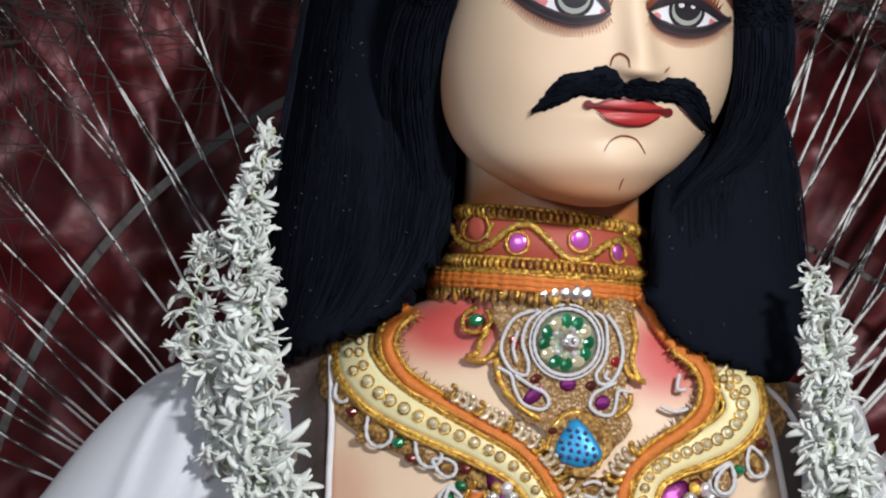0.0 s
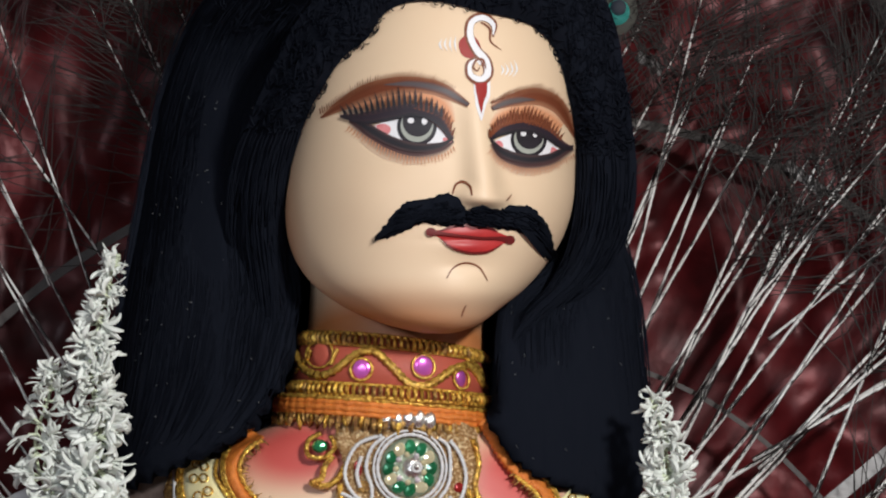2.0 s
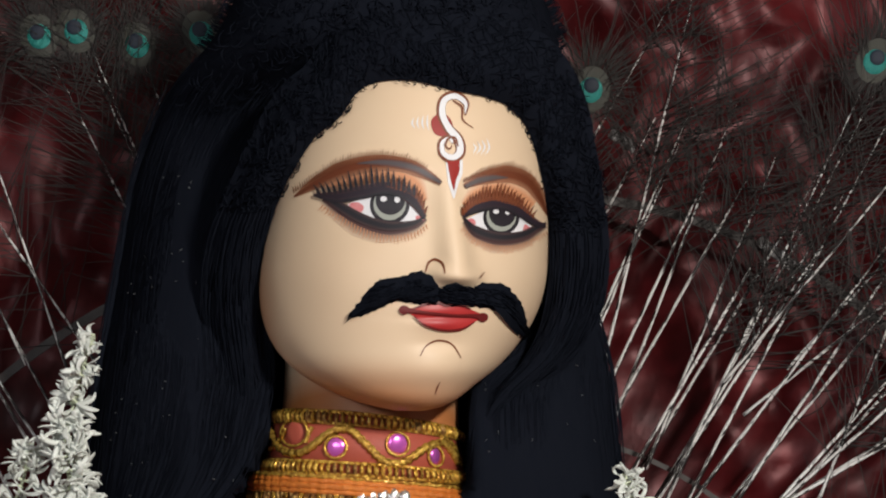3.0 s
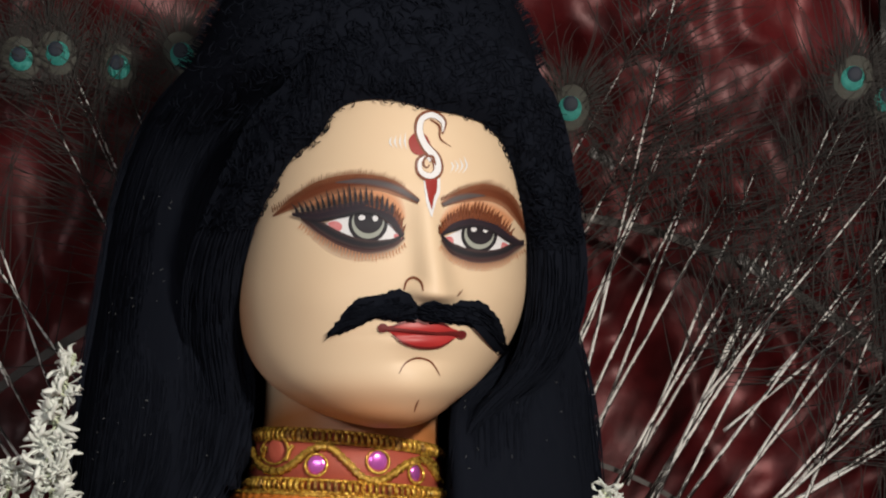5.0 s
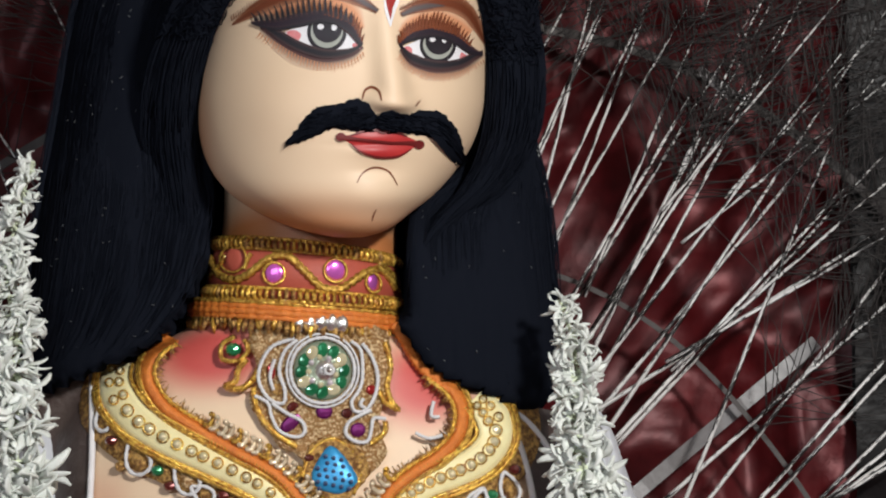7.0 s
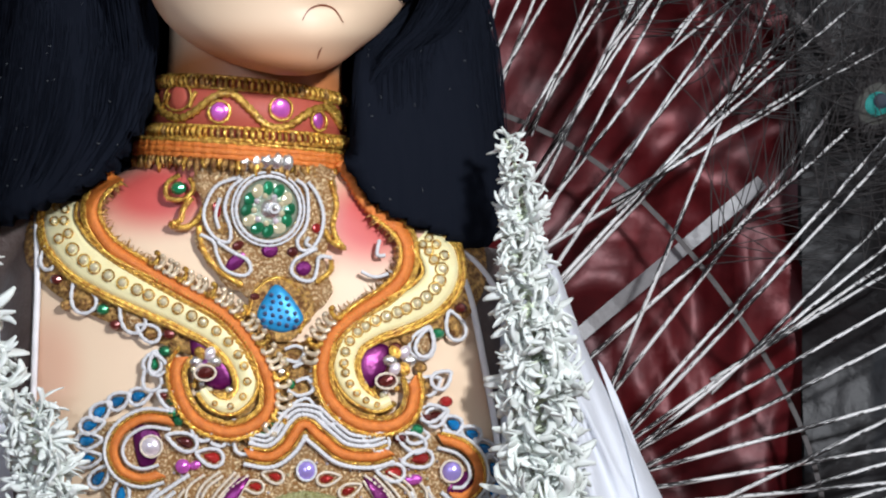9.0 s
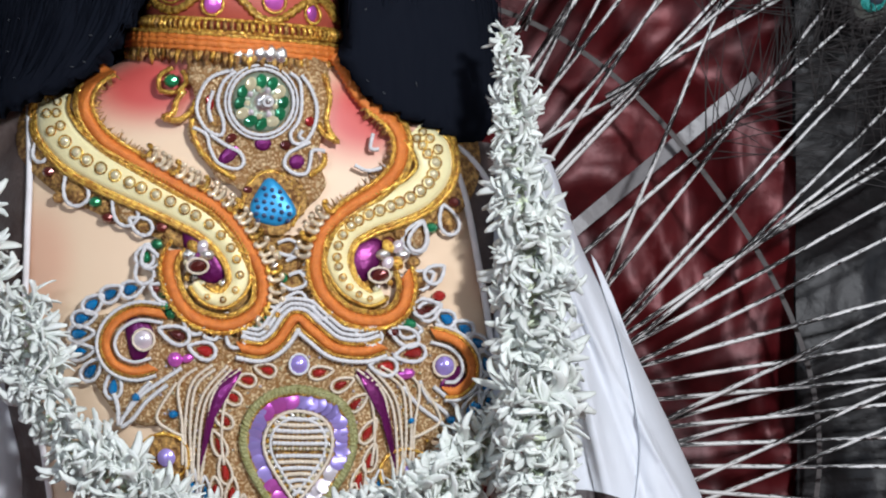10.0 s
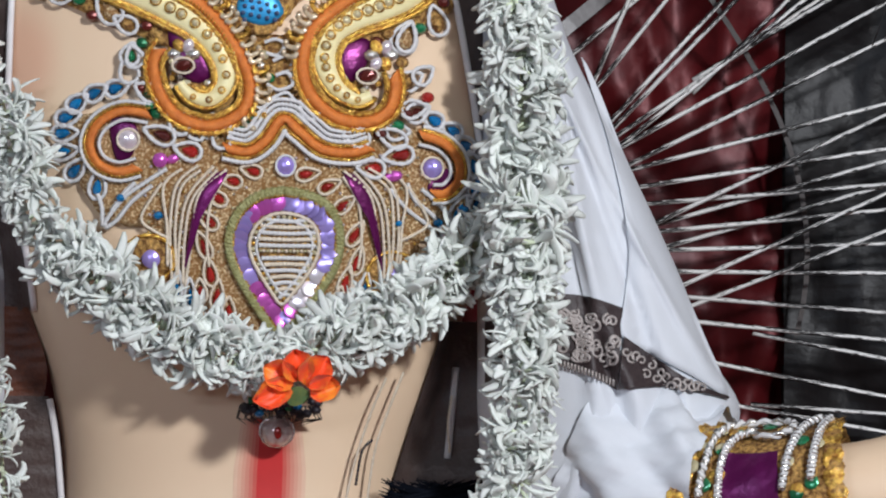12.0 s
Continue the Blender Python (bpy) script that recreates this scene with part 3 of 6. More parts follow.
layers += [
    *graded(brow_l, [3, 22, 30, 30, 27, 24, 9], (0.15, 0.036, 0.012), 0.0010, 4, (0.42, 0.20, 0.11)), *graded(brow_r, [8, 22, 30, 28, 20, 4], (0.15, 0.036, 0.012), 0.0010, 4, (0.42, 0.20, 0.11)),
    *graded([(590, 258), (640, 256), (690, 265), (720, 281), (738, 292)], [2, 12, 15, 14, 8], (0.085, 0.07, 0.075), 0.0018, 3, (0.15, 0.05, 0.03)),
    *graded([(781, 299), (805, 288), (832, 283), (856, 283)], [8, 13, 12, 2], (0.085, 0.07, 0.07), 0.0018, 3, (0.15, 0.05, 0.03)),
    (lashes([(a, b - 7) for a, b in brow_l[:-1]], 15, (-3, 5), 54, 2.4, 0.0022), BROW), (lashes([(a, b - 7) for a, b in brow_r[:-1]], 13, (0, 6), 40, 2.2, 0.0022), BROW),
    # forehead mark
    (patch([(720, 182), (735, 168), (752, 176), (760, 200), (744, 210), (726, 204)], 0.0006), RED_PAINT),
    (brush([(795, 195), (776, 180), (774, 158), (758, 146)], [1, 3, 4, 3], 0.0007), BROW),
    (brush([(780, 172), (781, 150), (762, 136), (741, 145), (738, 170), (750, 195), (768, 215), (772, 238), (758, 250), (740, 240), (738, 220), (752, 211), (760, 222)],
           [3, 13, 16, 16, 16, 16, 18, 19, 18, 16, 13, 11, 6], 0.0008, 90), BROW),
    (brush([(780, 168), (780, 150), (762, 138), (743, 146), (740, 170), (751, 194), (768, 215), (771, 237), (758, 247), (742, 239), (740, 221), (752, 213), (758, 221)],
           [2, 8, 10, 10, 11, 11, 12, 12, 12, 10, 8, 6, 4], 0.0011, 90), EYE_WHITE),
    (brush([(768, 228), (762, 212), (750, 214), (746, 226), (753, 232), (757, 226)], [2, 4, 4, 4, 3, 2], 0.0014, 40), BROW),
    (brush([(761, 252), (762, 275), (760, 292), (761, 320)], [30, 28, 16, 2], 0.0006), EYE_WHITE),
    (brush([(760, 253), (761, 272), (760, 285), (761, 306)], [22, 19, 9, 1], 0.0009), RED_PAINT),
    (join(*[brush([(690 + 8 * k, 176 - 2 * k), (686 + 9 * k, 186), (692 + 8 * k, 196 + k)], [0.5, 3.5, 0.5], 0.0007, 8) for k in range(4)],
          *[brush([(794 + 8 * k, 222 - 3 * k), (799 + 8 * k, 230), (794 + 7 * k, 240 + k)], [0.5, 3.5, 0.5], 0.0007, 8) for k in range(4)]), EYE_WHITE),
    # mouth, nostril and chin lines
    (patch([(672, 516), (692, 513), (716, 507), (736, 505), (750, 510), (768, 507), (792, 516), (816, 528), (800, 538), (775, 550), (742, 552), (708, 541), (690, 527)], 0.0007, 60), LIP),
    (join(brush([(672, 516), (700, 520), (735, 524), (765, 527), (795, 527), (816, 529)], [10, 5, 4.5, 4.5, 5, 9], 0.0032), patch(oval(675, 517, 9, 8), 0.0026, 16, 3),
          patch(oval(814, 530, 9, 8), 0.0026, 16, 3), brush([(690, 515), (716, 506), (736, 504), (750, 509), (768, 506), (792, 515)], [2, 4, 4, 4, 4, 2], 0.0026),
          brush([(692, 528), (710, 543), (742, 553), (776, 551), (800, 538)], [2, 4, 4, 4, 2], 0.0026)), DARK_LIP),
    (join(brush([(712, 450), (717, 434), (729, 428), (742, 436), (746, 452)], [2, 4, 5, 4, 2], 0.0008), brush([(704, 598), (715, 580), (736, 571), (760, 578), (776, 602)], [1.5, 3, 3.5, 3, 1.5]),
          brush([(739, 645), (734, 655), (731, 666)], [1.5, 3, 1.5]), brush([(806, 462), (812, 455), (816, 450)], [1, 3, 1])), BROW),
]
# moustache of glued hair
MOUSTACHE = [(576, 530), (592, 508), (605, 490), (630, 466), (665, 460), (700, 449), (716, 453), (732, 470), (760, 470), (790, 479), (815, 468), (848, 472),
             (872, 492), (890, 528), (892, 562), (878, 566), (862, 541), (835, 519), (800, 511), (770, 511), (740, 506), (700, 506), (660, 503), (630, 516), (602, 528)]
layers.append((patch(MOUSTACHE[:8] + [(748, 488), (740, 507)] + MOUSTACHE[21:], 0.001, 110, 8, high=0.006, wobble=2.0, centre=(662, 484)), HAIR))
layers.append((patch([(730, 489)] + MOUSTACHE[8:21], 0.001, 110, 8, high=0.006, wobble=2.0, centre=(815, 491)), HAIR))
strands = []
for k in range(420):
    t = random.random()
    u = 590 + 292 * t
    mid = np.interp(u, [590, 640, 700, 735, 800, 850, 885], [522, 488, 478, 490, 492, 497, 545])
    v = mid + random.uniform(-16, 14) * (1 if 620 < u < 860 else 0.4)
    d = -1 if u < 735 else 1
    s = np.interp(u, [590, 650, 735, 830, 885], [0.8, 0.35, 0.2, 0.4, 1.4])
    ln = random.uniform(12, 26)
    a, b = (u, v), (u + d * ln, v + s * ln)
    strands.append(tube([on_face(*a, 0.006), on_face((a[0] + b[0]) / 2, (a[1] + b[1]) / 2 - 2, 0.0085), on_face(*b, 0.0045)], [0.0005, 0.0005, 0.0001], 3))
layers.append((join(*strands), HAIR))
idol = new("idol", mesh_of("idol", layers))
tagged(idol, "painted clay idol with flesh-coloured skin and black moustache on a plinth", "statue")


# ---------------------------------------------------------------- the wig
WIG = [(-190, 560, 690), (-170, 480, 760), (-130, 430, 840), (-60, 385, 905), (40, 332, 945), (100, 280, 952), (160, 240, 958), (300, 195, 968), (450, 170, 995),
       (600, 145, 1032), (750, 125, 1052), (900, 115, 1062), (960, 130, 1055), (1010, 170, 1020)]
WIG_Y = [(-190, 0.08, 0.03), (-170, 0.08, 0.07), (-130, 0.075, 0.12), (-60, 0.06, 0.148), (30, 0.062, 0.155), (90, 0.085, 0.14), (160, 0.12, 0.12), (300, 0.125, 0.11), (600, 0.10, 0.11),
         (800, 0.08, 0.115), (1010, 0.075, 0.11)]
# the front edge of the hair round the face: the wig's front is pushed behind the face inside this outline
HAIRLINE = [(90, 560, 860), (110, 600, 770), (125, 570, 830), (150, 545, 868), (200, 510, 893), (260, 475, 910), (340, 440, 925), (450, 425, 930), (560, 440, 905), (640, 455, 805), (700, 440, 795), (780, 425, 790), (820, 396, 790), (858, 372, 785), (900, 320, 815), (938, 235, 845), (975, 160, 935), (1010, 140, 1010)]


def wig_push(u, v, s, w):
    """Waves of the hair, and how the front falls back beside the face and throat."""
    h = 0.004 * s * noise.noise(Vector((u * 0.012, v * 0.003, 1.0))) + 0.0008 * s * noise.noise(Vector((u * 0.09, v * 0.006, 4.0)))
    if v > 560:
        a, b = spline(HAIRLINE, v)
        inside = min(1.0, max(0.0, (u - a) / 10)) * min(1.0, max(0.0, (b - u) / 10))
        h -= 0.11 * s * inside
    return h


wig = thing("wig", "long black wig of straight hair on the idol's head", "wig", at("face", 680, -100, 0.05))
part("hair", loft("face", (WIG, WIG_Y), np.linspace(-190, 1010, 90), 140, 2.4, wig_push), HAIR, wig)


def fringe_strand(v0, side, long, inner):
    """One hanging lock beside the face."""
    rows = []
    for i in range(9):
        t = i / 8
        v = v0 + long * t
        a, b = spline(WIG, min(v, 1005))
        edge = spline(HAIRLINE, v)
        outer, near = (a, edge[0]) if side < 0 else (b, edge[1])
        u = near + (outer - near) * inner + 6 * math.sin(3 * t + v0)
        y = round_y((WIG, WIG_Y), min(max(u, a + 4), b - 4), v, 2.4) - 0.0004
        rows.append(at("face", u, v, y))
    return tube(rows, list(np.interp(range(9), [0, 1, 7, 8], [0.0002, 0.0006, 0.0005, 0.0001])), 3)


locks = [fringe_strand(random.uniform(60, 420), random.choice((-1, 1)), random.uniform(300, 560), random.uniform(0.02, 1.02)) for _ in range(1100)]
tagged(part("hanging_hair", join(*locks), HAIR, wig), kind="stuff")
# cap of hair over the forehead, with small curls along the hairline
CAP = [(560, 178), (580, 140), (606, 118), (650, 108), (700, 112), (760, 128), (820, 140), (862, 160), (893, 200)]
CAP_LINE = path([(424, 800), (440, 690), (434, 610), (424, 520), (428, 430), (440, 360), (460, 305), (490, 250), (520, 205), *CAP, (912, 260), (926, 340), (931, 430), (922, 520), (890, 600), (835, 660), (800, 720), (792, 800)], 61)


def cap_point(t, s):
    """t along the hairline, s from the hairline (0) up and back over the head (1)."""
    line = CAP_LINE
    i = max(0, t) * 60
    j = min(59, int(i))
    u, v = line[j] + (line[j + 1] - line[j]) * (i - j)
    cu, cv = 680, 330
    k = 1 + 0.42 * s
    uu, vv = cu + (u - cu) * k, (cv + (v - cv) * k if v < cv else v) - 60 * s * max(0, (330 - v) / 220)
    y = face_y(u, min(v, 600)) * (1 - min(1, max(0, (v - 340) / 220))) - 0.004 - 0.012 * math.sin(math.pi * min(1, s * 1.2)) + 0.02 * s * s
    return uu, vv, y


cap_rows = [[cap_point(t, s) for t in np.linspace(0, 1, 90)] for s in np.linspace(0, 1, 14)]
cap_rows = [[at("face", u + 2.5 * noise.noise(Vector((u * 0.3, v * 0.3, 0))), v, y) for u, v, y in row] for row in cap_rows]
part("front_hair", sheet_of([row[::-1] for row in cap_rows]), HAIR, wig)
wisps = []
for k in range(1000):
    t, s = random.uniform(0.27, 0.73), random.uniform(0.0, 0.9)
    pts = [cap_point(t + random.uniform(-0.006, 0.006), max(0, s + d)) for d in (0, 0.06, 0.12, 0.18)]
    wisps.append(tube([at("face", u + random.uniform(-4, 4), v + random.uniform(-4, 4), y - 0.002) for u, v, y in pts], [0.0002, 0.0006, 0.0006, 0.0002], 3))
for k in range(500):
    t0, s = random.choice((random.uniform(0.02, 0.24), random.uniform(0.76, 0.98))), random.uniform(0.0, 1.0)
    pts = [cap_point(min(1, max(0, t0 + d)), s) for d in (-0.04, -0.02, 0, 0.02, 0.04)]
    wisps.append(tube([at("face", u + random.uniform(-2, 2), v, y - 0.002) for u, v, y in pts], [0.0003, 0.0007, 0.0007, 0.0007, 0.0003], 3))
for k in range(60):
    t = random.choice((random.uniform(0.25, 0.45), random.uniform(0.28, 0.45), random.uniform(0.45, 0.7)))
    u, v, y = cap_point(min(t, 1), 0)
    r = random.uniform(3, 9)
    a0 = random.uniform(0, 6)
    wisps.append(tube([at("face", u + r * math.cos(a0 + a) * (1 - a / 14), v + r * math.sin(a0 + a), y - 0.002) for a in np.linspace(0, 4.5, 9)], 0.0005, 3))
for k in range(1500):
    v = random.uniform(-185, 170)
    a, b = spline(WIG, v)
    u = a + (b - a) * random.uniform(0.03, 0.97)
    if v > 90 and 430 < u < 930:
        continue
    y = round_y((WIG, WIG_Y), u, v, 2.4) - 0.002
    w, ln = random.uniform(0, 6.28), random.uniform(14, 34)
    wisps.append(tube([at("face", u + ln * q * math.cos(w + q), v + ln * q * math.sin(w + q), y - 0.002 * math.sin(3.1 * q)) for q in (0, 0.33, 0.66, 1)], [0.0003, 0.0006, 0.0006, 0.0002], 3))
for k in range(500):
    w = random.uniform(3.3, 6.1)
    v = random.uniform(-188, 60)
    a, b = spline(WIG, v)
    u = random.choice((a, b))
    d = -1 if u == a else 1
    y = spline(WIG_Y, v)[0] - 0.01
    ln = random.uniform(10, 30)
    wisps.append(tube([at("face", u - d * 8, v, y), at("face", u + d * ln * 0.4, v - ln * 0.4, y), at("face", u + d * ln * 0.7, v - ln * random.uniform(-0.2, 0.8), y)], [0.0006, 0.0005, 0.0001], 3))
# loose hairs at the outer edge
for k in range(900):
    v = random.uniform(-150, 960)
    a, b = spline(WIG, v)
    u = a if random.random() < 0.5 else b
    d = -1 if u == a else 1
    y = spline(WIG_Y, v)[0] - 0.01
    ln = random.uniform(20, 90)
    w = random.uniform(2, 13)
    wisps.append(tube([at("face", u - d * 6, v, y), at("face", u + d * w * 0.6, v + ln * 0.4, y), at("face", u + d * w * random.uniform(0.2, 1.2), v + ln, y)], [0.0004, 0.0004, 0.0001], 3))
tagged(part("loose_hair", join(*wisps), HAIR, wig), kind="stuff")

flecks = []
for k in range(90):
    v = random.uniform(250, 960)
    (a, b), edge = spline(WIG, v), spline(HAIRLINE, v)
    u = random.uniform(a + 20, edge[0] - 15) if random.random() < 0.55 else random.uniform(edge[1] + 15, b - 20)
    y = round_y((WIG, WIG_Y), u, v, 2.4) - 0.002
    w, ln = random.uniform(0, 3.14), random.uniform(2, 7)
    flecks.append(tube([at("face", u, v, y), at("face", u + ln * math.cos(w), v + ln * math.sin(w), y)], random.uniform(0.0003, 0.0006), 3))
tagged(part("lint", join(*flecks), LINT, wig, "specks of grey lint in the hair"), kind="stuff")


# ---------------------------------------------------------------- feathers
FAN = at("chest", 637, 986, 0.33)


def feather(seed, long, start, hairs_n, eyed=True, straight=False, base=0.12):
    """One feather along +z from the fan's centre; start: where its barbs begin."""
    rnd = random.Random(seed)
    ob = thing("peacock_feather", "long peacock feather with white shaft, dark loose barbs and teal eye" if eyed else "peacock feather with white shaft and sparse dark barbs", "feather", group="fan of peacock feathers")
    sway = 0.0 if straight else rnd.uniform(-0.03, 0.03)
    bend = lambda z: sway * (z / long) ** 2
    line = [(bend(z), 0.0, z) for z in np.linspace(base, long * 0.97, 30)]
    part("shaft", tube(line, list(np.interp(np.linspace(base, long * 0.97, 30), [0.12, 0.45, 0.62, long], [0.0022, 0.0019, 0.0011, 0.0004])), 6), SHAFT, ob)
    hairs = []
    for k in range(hairs_n):
        z = start + (long * 0.98 - start) * rnd.random() ** 0.75
        side = rnd.choice((-1, 1))
        ln = 0.05 + 0.07 * rnd.random()
        w = radians(rnd.uniform(18, 66))
        droop = rnd.uniform(-0.03, 0.03)
        pts = []
        for i in range(6):
            q = i / 5
            pts.append((bend(z) + side * ln * q * math.sin(w + droop * 14 * q), -0.002 - rnd.uniform(0, 0.012) * q, z + ln * q * math.cos(w) + droop * q * q))
        hairs.append(tube(pts, [0.0005, 0.0006, 0.0006, 0.0005, 0.0004, 0.0002], 3))
    tagged(part("vane", join(*hairs), BARB, ob, "loose dark brown barbs"), kind="stuff")
    if eyed:
        cz = long * 0.95
        disc = lambda ru, rv, dz, y: dome((bend(cz), y, cz + dz), (0, -1, 0), ru, rv, 0.0012, 20, 0, 3)
        fine = []
        for k in range(190):
            w = 2 * math.pi * k / 190 + rnd.uniform(-0.04, 0.04)
            r0, r1 = 0.012, rnd.uniform(0.026, 0.048)
            fine.append(tube([(bend(cz) + r0 * math.sin(w), -0.002, cz + r0 * math.cos(w)), (bend(cz) + r1 * 0.6 * math.sin(w + 0.1), -0.003, cz + r1 * 0.8 * math.cos(w) + 0.003),
                              (bend(cz) + r1 * math.sin(w + 0.15), -0.001, cz + r1 * 1.2 * math.cos(w) + 0.006)], [0.0007, 0.0006, 0.0002], 3))
        tagged(part("eye_fringe", join(*fine), BARB, ob, "fine dark fringe round the eye"), kind="stuff")
        eye = part("eye", disc(0.017, 0.021, 0, -0.003), EYE_BRONZE, ob, "bronze feather eye")
        part("eye_ring", disc(0.0105, 0.0115, -0.001, -0.0046), EYE_TEAL, eye, "shining teal ring")
        part("eye_spot", disc(0.0068, 0.0072, 0.003, -0.0056), EYE_NAVY, eye, "dark blue spot")
    return ob


rnd = random.Random(5)
# feathers whose eyes stand clear: where the eye is, in x and z
for n, (ex, ez) in enumerate(((0.156, 2.031), (0.407, 2.052), (0.436, 2.033), (0.503, 1.72), (-0.301, 2.093), (-0.247, 2.08), (-0.189, 2.088), (-0.334, 2.089), (-0.06, 2.2), (0.05, 2.22), (0.27, 2.2), (0.56, 2.08), (-0.48, 2.08))):
    reach = math.hypot(ex - FAN.x, ez - FAN.z)
    feather(11 + n, reach / 0.95, reach * 0.64, 110, straight=True).matrix_basis = Matrix.Translation((FAN.x, 0.305 + 0.004 * (n % 3), FAN.z)) @ pose(0, 0, 0, 0, math.degrees(math.atan2(ex - FAN.x, ez - FAN.z)), 0)
def along(rows, sizes, seed, hairs=34):
    """Feathers whose shafts come into the open at one place and run through another (x, z, x, z)."""
    for n, (x0, z0, x1, z1) in enumerate(rows):
        y = 0.295 + 0.03 * rnd.random()
        p, q, root = Vector((x0, y, z0)), Vector((x1, y, z1)), Vector((FAN.x, y, FAN.z))
        if (p - root).length > (q - root).length:
            p, q = q, p
        d = (q - p).normalized()
        far = max(0.2, (p - root).length)
        long = max(sizes[n % len(sizes)], far + (q - p).length + 0.06)
        ob = feather(seed + n, long, max(0.5, far + (q - p).length * 0.75), hairs, False, True, far - 0.035)
        ob.matrix_basis = Matrix.Translation(p - d * far) @ pose(0, 0, 0, 0, math.degrees(math.atan2(d.x, d.z)), 0)


# above the shoulder, on the side of the plastic sheet
along(((0.139, 1.959, 0.217, 2.090), (0.135, 1.862, 0.195, 1.974), (0.156, 1.821, 0.230, 1.983), (0.156, 1.814, 0.217, 1.948), (0.170, 1.776, 0.241, 1.922), (0.183, 1.768, 0.233, 1.892), (0.188, 1.773, 0.273, 1.917), (0.212, 1.728, 0.290, 1.906), (0.211, 1.725, 0.320, 1.898), (0.246, 1.732, 0.388, 1.992), (0.195, 1.653, 0.303, 1.821), (0.290, 1.796, 0.436, 1.966), (0.197, 1.653, 0.293, 1.796), (0.227, 1.653, 0.358, 1.819), (0.312, 1.763, 0.388, 1.821), (0.347, 1.807, 0.434, 1.900), (0.299, 1.652, 0.370, 1.712), (0.299, 1.654, 0.417, 1.719)), (0.68, 0.72, 0.76), 100, 36)
along(((0.185, 1.692, 0.233, 1.771), (0.214, 1.600, 0.317, 1.721), (0.232, 1.611, 0.346, 1.681), (0.221, 1.568, 0.299, 1.651), (0.224, 1.565, 0.352, 1.700), (0.265, 1.473, 0.326, 1.616), (0.270, 1.473, 0.360, 1.586), (0.279, 1.441, 0.354, 1.522), (0.284, 1.438, 0.369, 1.527), (0.284, 1.428, 0.379, 1.492), (0.294, 1.426, 0.384, 1.497), (0.294, 1.423, 0.393, 1.477), (0.379, 1.492, 0.497, 1.607), (0.384, 1.497, 0.512, 1.572)), (0.62, 0.72, 0.68), 130)
# beside the arm
along(((0.304, 1.409, 0.390, 1.451), (0.304, 1.402, 0.409, 1.429), (0.311, 1.387, 0.409, 1.402), (0.319, 1.372, 0.356, 1.375), (0.326, 1.358, 0.409, 1.397), (0.329, 1.355, 0.409, 1.377), (0.331, 1.348, 0.478, 1.362), (0.336, 1.335, 0.390, 1.350), (0.336, 1.331, 0.405, 1.333), (0.344, 1.301, 0.415, 1.333), (0.348, 1.313, 0.478, 1.312), (0.353, 1.284, 0.410, 1.306), (0.353, 1.291, 0.479, 1.281), (0.366, 1.269, 0.522, 1.254), (0.440, 1.253, 0.522, 1.237), (0.378, 1.232, 0.479, 1.212), (0.405, 1.195, 0.499, 1.178), (0.440, 1.194, 0.522, 1.188)), (0.74, 0.9, 0.8), 160)
# on the side of the long garland strand
along(((-0.524, 1.929, -0.413, 1.787), (-0.413, 1.787, -0.363, 1.690), (-0.522, 1.904, -0.438, 1.808), (-0.464, 1.930, -0.338, 1.732), (-0.433, 1.882, -0.346, 1.732), (-0.413, 1.937, -0.361, 1.827), (-0.361, 1.827, -0.326, 1.762), (-0.358, 1.936, -0.306, 1.786), (-0.496, 1.818, -0.373, 1.653), (-0.527, 1.779, -0.388, 1.613), (-0.489, 1.738, -0.383, 1.613), (-0.526, 1.724, -0.401, 1.599), (-0.526, 1.684, -0.416, 1.586), (-0.526, 1.674, -0.426, 1.571), (-0.526, 1.637, -0.433, 1.559), (-0.526, 1.632, -0.441, 1.557), (-0.526, 1.609, -0.451, 1.549), (-0.526, 1.594, -0.451, 1.542), (-0.526, 1.579, -0.456, 1.539), (-0.526, 1.555, -0.468, 1.522), (-0.526, 1.535, -0.476, 1.515)), (0.9, 0.96, 0.86), 190)
for n, angle in enumerate(list(np.arange(-112, -96, 2.6)) + [-24, -12, -5] + [108, 112]):
    feather(220 + n, rnd.uniform(0.95, 1.05), 0.66, 70, True, True).matrix_basis = Matrix.Translation((FAN.x + rnd.uniform(-0.04, 0.04), 0.30 + rnd.uniform(-0.015, 0.03), FAN.z + rnd.uniform(-0.04, 0.04))) @ pose(0, 0, 0, rnd.uniform(-2, 2), angle + rnd.uniform(-2, 2), 0)


def arc(name, radius, a0, a1, y, wide, mat, label):
    """A flat strip bent round the fan."""
    rows = []
    for i in range(60):
        w = radians(a0 + (a1 - a0) * i / 59)
        ring = []
        for dr, dy in ((-wide, 0), (-wide, -0.002), (wide, -0.002), (wide, 0)):
            r = radius + dr + 0.008 * math.sin(5 * w)
            ring.append((FAN.x + r * math.sin(w), y + dy, FAN.z + r * math.cos(w)))
        rows.append(ring)
    return tagged(new(name, mesh_of(name, [(sheet_of(rows, True), mat)], False)), label, "strip", group="hoops of the feather fan")


arc("bamboo_hoop", 0.405, -100, 100, 0.345, 0.0022, STRIP, "thin grey-brown bamboo hoop tied across the feathers")
arc("bamboo_hoop", 0.62, -75, 44, 0.36, 0.004, STRIP, "wide grey-brown bamboo hoop tied across the feathers")


